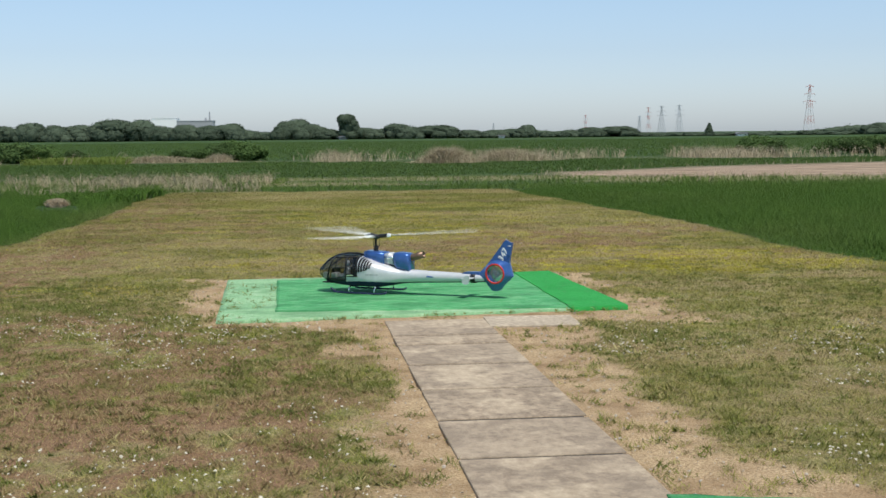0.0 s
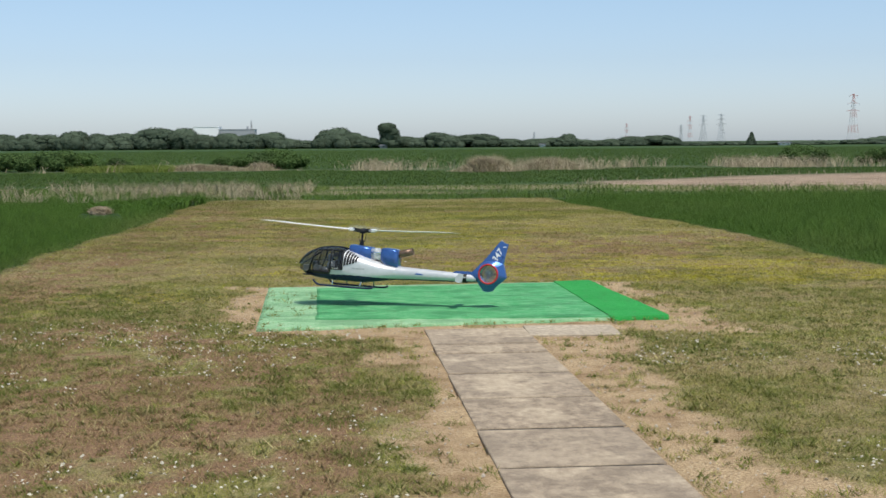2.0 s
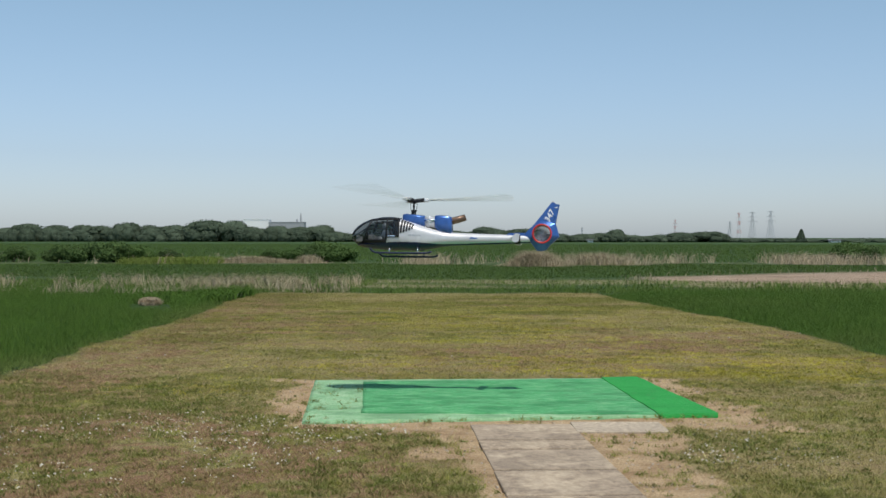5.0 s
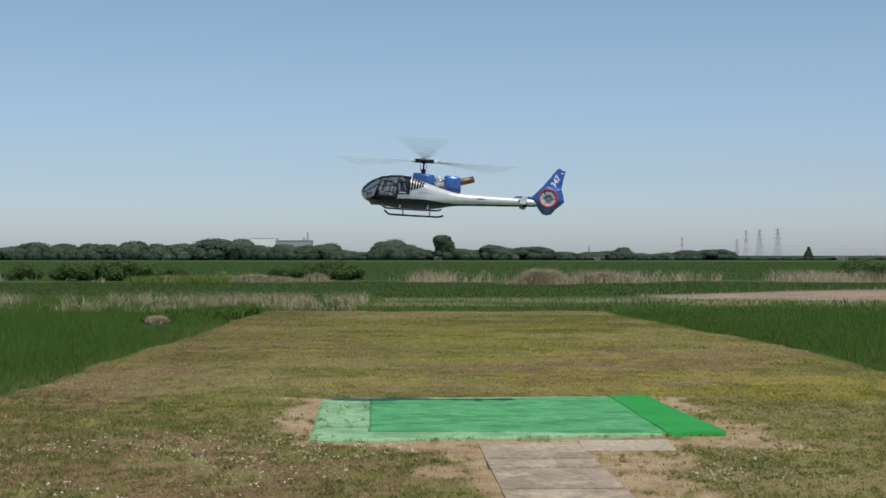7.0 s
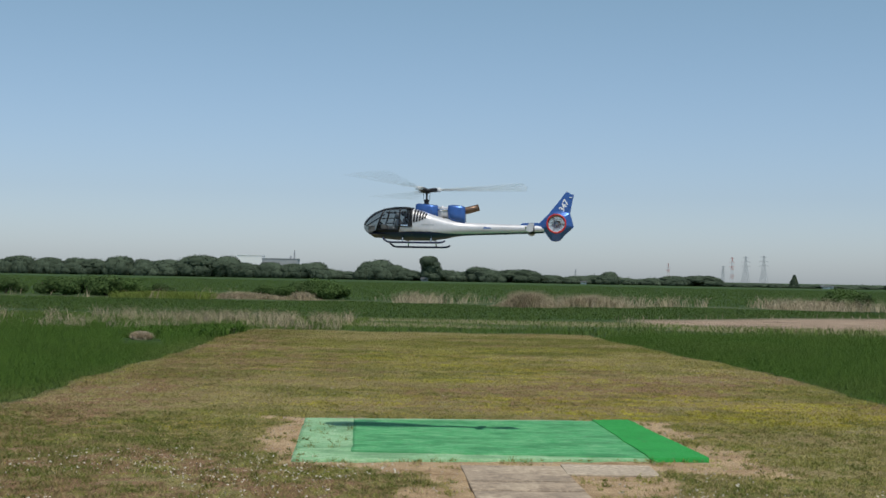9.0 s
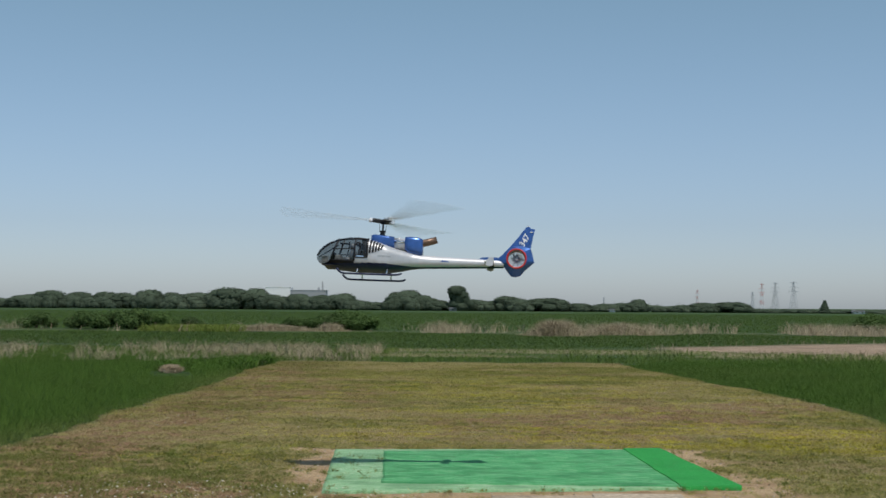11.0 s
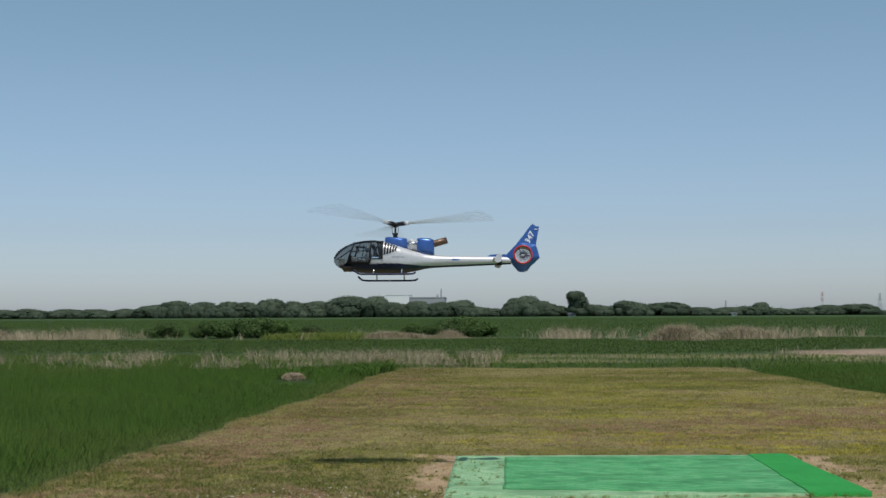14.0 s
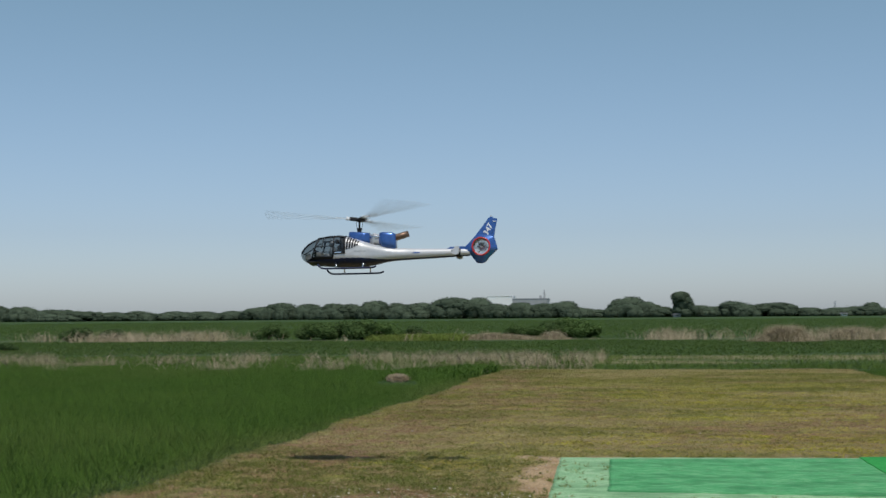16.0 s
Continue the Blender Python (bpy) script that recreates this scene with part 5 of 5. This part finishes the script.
        for p, q in zip(rings, rings[1:]):
            for k in range(64):
                shroud.faces.new((p[k], p[(k + 1) % 64], q[(k + 1) % 64], q[k]))
        bmesh.ops.recalc_face_normals(shroud, faces=shroud.faces)
        hpart("fan_shroud", shroud, BLUE, fin, "faceted metallic blue shroud of the tail fan")
    for s in (-1, 1):
        ring = tube([(cx + 0.081 * math.cos(2 * math.pi * k / 40), s * 0.049, cz + 0.081 * math.sin(2 * math.pi * k / 40)) for k in range(40)], 0.0085, 8, closed=True)
        hpart("duct_ring", ring, RED, fin, "red duct ring", True)
    hpart("fan_motor", tube([(cx, 0.002, cz), (cx, 0.028, cz)], [0.026, 0.022], 14), GREY_FAN, fin, smooth=True)
    for a in (0, 120, 240):
        hpart("fan_stay", tube([(cx, 0.016, cz), (cx + 0.074 * math.cos(radians(a)), 0.016, cz + 0.074 * math.sin(radians(a)))], 0.004, 6), BLACK, fin)
    hpart("tail_beacon", tube([(1.815, 0, 0.485), (1.817, 0, 0.503)], [0.008, 0.005], 8), TRIM, fin)
    for s, turn in ((-1, 0), (1, 180)):
        txt = bpy.data.curves.new("fin_number", "FONT")
        txt.body, txt.size, txt.extrude, txt.align_x, txt.align_y = "347", 0.074 * SIZE, 0.0006, "CENTER", "CENTER"
        txt.shear = 0.15
        txt.offset = 0.0016
        txt.materials.append(LETTER)
        ob = new("fin_number", txt)
        ob.parent = fin
        tagged(ob, "white number on the fin")
        a = radians(62)
        rise = Vector((0, -s * 0.0286, 1)).normalized()
        up = math.cos(a) * Vector((1, 0, 0)) + math.sin(a) * rise
        n = Vector((0, s, 0.0286)).normalized()
        xa = up if s < 0 else -up
        ya = n.cross(xa)
        m = Matrix((xa, ya, n)).transposed().to_4x4()
        m.translation = Vector((1.790, s * 0.0148, 0.365)) * SIZE
        ob.matrix_basis = m
    hpart("fin_stripe", box((1.835, -0.0165, 0.440), (1.862, 0.0165, 0.447)), LETTER, fin, "thin white mark on the fin")
    # fan
    fan_bm = tube([(0, -0.012, 0), (0, 0.006, 0)], [0.016, 0.020], 12)
    fan = hpart("tail_fan", fan_bm, GREY_FAN, heli, "grey tail fan", True)
    for k in range(10):
        m = Matrix.Rotation(2 * math.pi * k / 10, 4, "Y") @ Matrix.Rotation(0.6, 4, "Z")
        hpart("fan_blade", box((-0.010, -0.0015, 0.012), (0.010, 0.0015, 0.070), 0.0, m), GREY_FAN, fan)
    # main rotor
    hpart("rotor_mast", tube([(0.561, 0, 0.36), (0.561, 0, 0.395), (0.561, 0, 0.396), (0.561, 0, 0.478)], [0.024, 0.020, 0.009, 0.009], 12), BLACK, heli, "black rotor mast")
    hpart("swashplate", tube([(0.561, 0, 0.398), (0.561, 0, 0.412)], [0.026, 0.024], 16), BLACK, heli)
    for a in (40, 160, 280):
        c, s = math.cos(radians(a)), math.sin(radians(a))
        hpart("control_rod", tube([(0.561 + 0.028 * c, 0.028 * s, 0.405), (0.561 + 0.035 * c, 0.035 * s, 0.475)], 0.0022, 6), BLACK, heli)
    rotor = hpart("main_rotor", tube([(0, 0, -0.022), (0, 0, -0.008), (0, 0, 0.010), (0, 0, 0.016)], [0.020, 0.036, 0.036, 0.014], 16), BLACK, heli, "black rotor head", True)
    for k in range(3):
        m = Matrix.Rotation(2 * math.pi * k / 3, 4, "Z")
        arm = hpart("blade_grip", box((0.015, -0.022, -0.017), (0.100, 0.022, 0.017), 0.008, m @ Matrix.Rotation(-0.10, 4, "Y")), BLACK, rotor)
        hpart("grip_clamp", box((0.096, -0.024, -0.015), (0.130, 0.024, 0.015), 0.006, m @ Matrix.Rotation(-0.08, 4, "Y")), LETTER, rotor, "white blade clamp")
        bm = bmesh.new()
        secs = []
        for r in (0.115, 0.15, 0.20, 0.50, 0.86, 0.90):
            ch = 0.022 if r < 0.13 else (0.050 if r < 0.89 else 0.042)
            lift = 0.008 + 0.025 * r + 0.012 * r * r
            tw = radians(9 - 5 * r)
            sec = []
            for u, v in ((-0.28, 0), (-0.15, 0.09), (0.15, 0.08), (0.72, 0.008), (0.72, -0.008), (0.15, -0.05), (-0.15, -0.06)):
                sec.append(bm.verts.new(m @ Vector((r, ch * (u * math.cos(tw)), lift + ch * (v - u * math.sin(tw))))))
            secs.append(sec)
        for a, b in zip(secs, secs[1:]):
            for q in range(7):
                bm.faces.new((a[q], a[(q + 1) % 7], b[(q + 1) % 7], b[q]))
        bm.faces.new(secs[0][::-1]), bm.faces.new(secs[-1])
        bmesh.ops.recalc_face_normals(bm, faces=bm.faces)
        # downward faces take the grey that stands in for shade
        for f in bm.faces:
            f.normal_update()
            f.material_index = int(f.normal.z < -0.2)
        hpart("rotor_blade", bm, BLADE, rotor, "cream-white rotor blade, its underside greyed for shade").data.materials.append(BLADE_SHADE)
    return heli, rotor, fan


heli, rotor, fan = make_helicopter()

FLIGHT = [(0.0, -0.28, 13.81, 0.030, 0.0, 0.0, -29.0),
          (0.5, -0.321, 13.663, 0.030, -0.2, -0.8, -27.8),
          (1.0, -0.468, 13.593, 0.040, -3.0, -1.5, -24.46),
          (1.5, -0.713, 13.53, 0.096, -5.0, 1.01, -20.8),
          (2.0, -0.897, 13.455, 0.228, -4.6, 3.28, -18.4),
          (2.5, -0.96, 13.359, 0.44, -5.33, 4.06, -16.0),
          (3.0, -0.892, 13.265, 0.598, -6.2, 1.61, -13.9),
          (3.5, -0.817, 13.305, 0.701, -6.5, -1.35, -12.2),
          (4.0, -0.812, 13.466, 0.887, -6.3, -1.22, -11.9),
          (4.2, -0.855, 13.534, 0.996, -6.0, 0.08, -11.4),
          (6.3, -0.86, 14.056, 1.928, -5.58, 0.83, -4.15),
          (6.5, -0.856, 14.065, 1.98, -5.8, 0.95, -3.7),
          (7.0, -0.859, 14.086, 2.068, -6.9, 3.37, -2.9),
          (7.5, -0.82, 14.07, 2.054, -7.1, 3.95, -4.8),
          (8.0, -0.722, 13.981, 1.973, -6.3, 2.66, -7.0),
          (8.5, -0.623, 13.83, 1.922, -4.8, -0.39, -8.0),
          (10.8, -1.295, 13.169, 1.887, -5.6, 1.79, -3.66),
          (11.0, -1.375, 13.13, 1.883, -6.7, 1.77, -3.1),
          (11.5, -1.562, 13.025, 1.863, -8.3, 2.13, -2.4),
          (12.0, -1.715, 13.03, 1.855, -8.35, 1.1, -1.5),
          (12.5, -1.861, 13.156, 1.881, -8.4, 0.51, -1.1),
          (13.0, -2.036, 13.326, 1.917, -8.4, 0.72, -0.5),
          (13.5, -2.236, 13.517, 1.939, -7.8, 0.17, 1.5),
          (14.0, -2.47, 13.696, 1.952, -7.4, 0.22, 3.5),
          (14.5, -2.758, 13.896, 1.962, -7.1, -0.0, 3.2),
          (15.0, -3.109, 14.05, 1.977, -6.7, -0.68, 3.7),
          (15.5, -3.513, 14.102, 2.003, -6.6, -0.76, 3.3),
          (16.0, -3.985, 13.969, 2.053, -5.9, -0.5, 1.8)]
# the rotor's bearing at every half second (three blades: it repeats each 120 degrees)
PHASE = [28, 112, 109, 105, 103, 100, 93, 86, 86, 0, 0, 0, 0, 113, 32, 94, 1, 52, 0, 0, 0, 0, 67, 1, 30, 90, 9, 67, 105, 25, 80, 120, 72]


def motions():
    walk(heli, [(t, pose(*p)) for t, *p in FLIGHT])
    hub = Vector((0.563, 0.0, 0.494)) * SIZE
    rows, total = [], PHASE[0]
    for k in range(32):
        want = PHASE[k + 1]
        goal = total + 15 * 82
        goal += ((want - goal + 60) % 120) - 60
        for j in range(15):
            rows.append(((15 * k + j) / FPS, pose(*hub, 0, 0, total + (goal - total) * j / 15)))
        total = goal
    rows.append((SECONDS, pose(*hub, 0, 0, total)))
    walk(rotor, rows)
    axle = Vector((1.727, -0.006, 0.204)) * SIZE
    walk(fan, [(k / FPS, pose(*axle, 0, 0, 0) @ pose(0, 0, 0, 0, 88.0 * k, 0)) for k in range(int(SECONDS * FPS) + 1)])


motions()
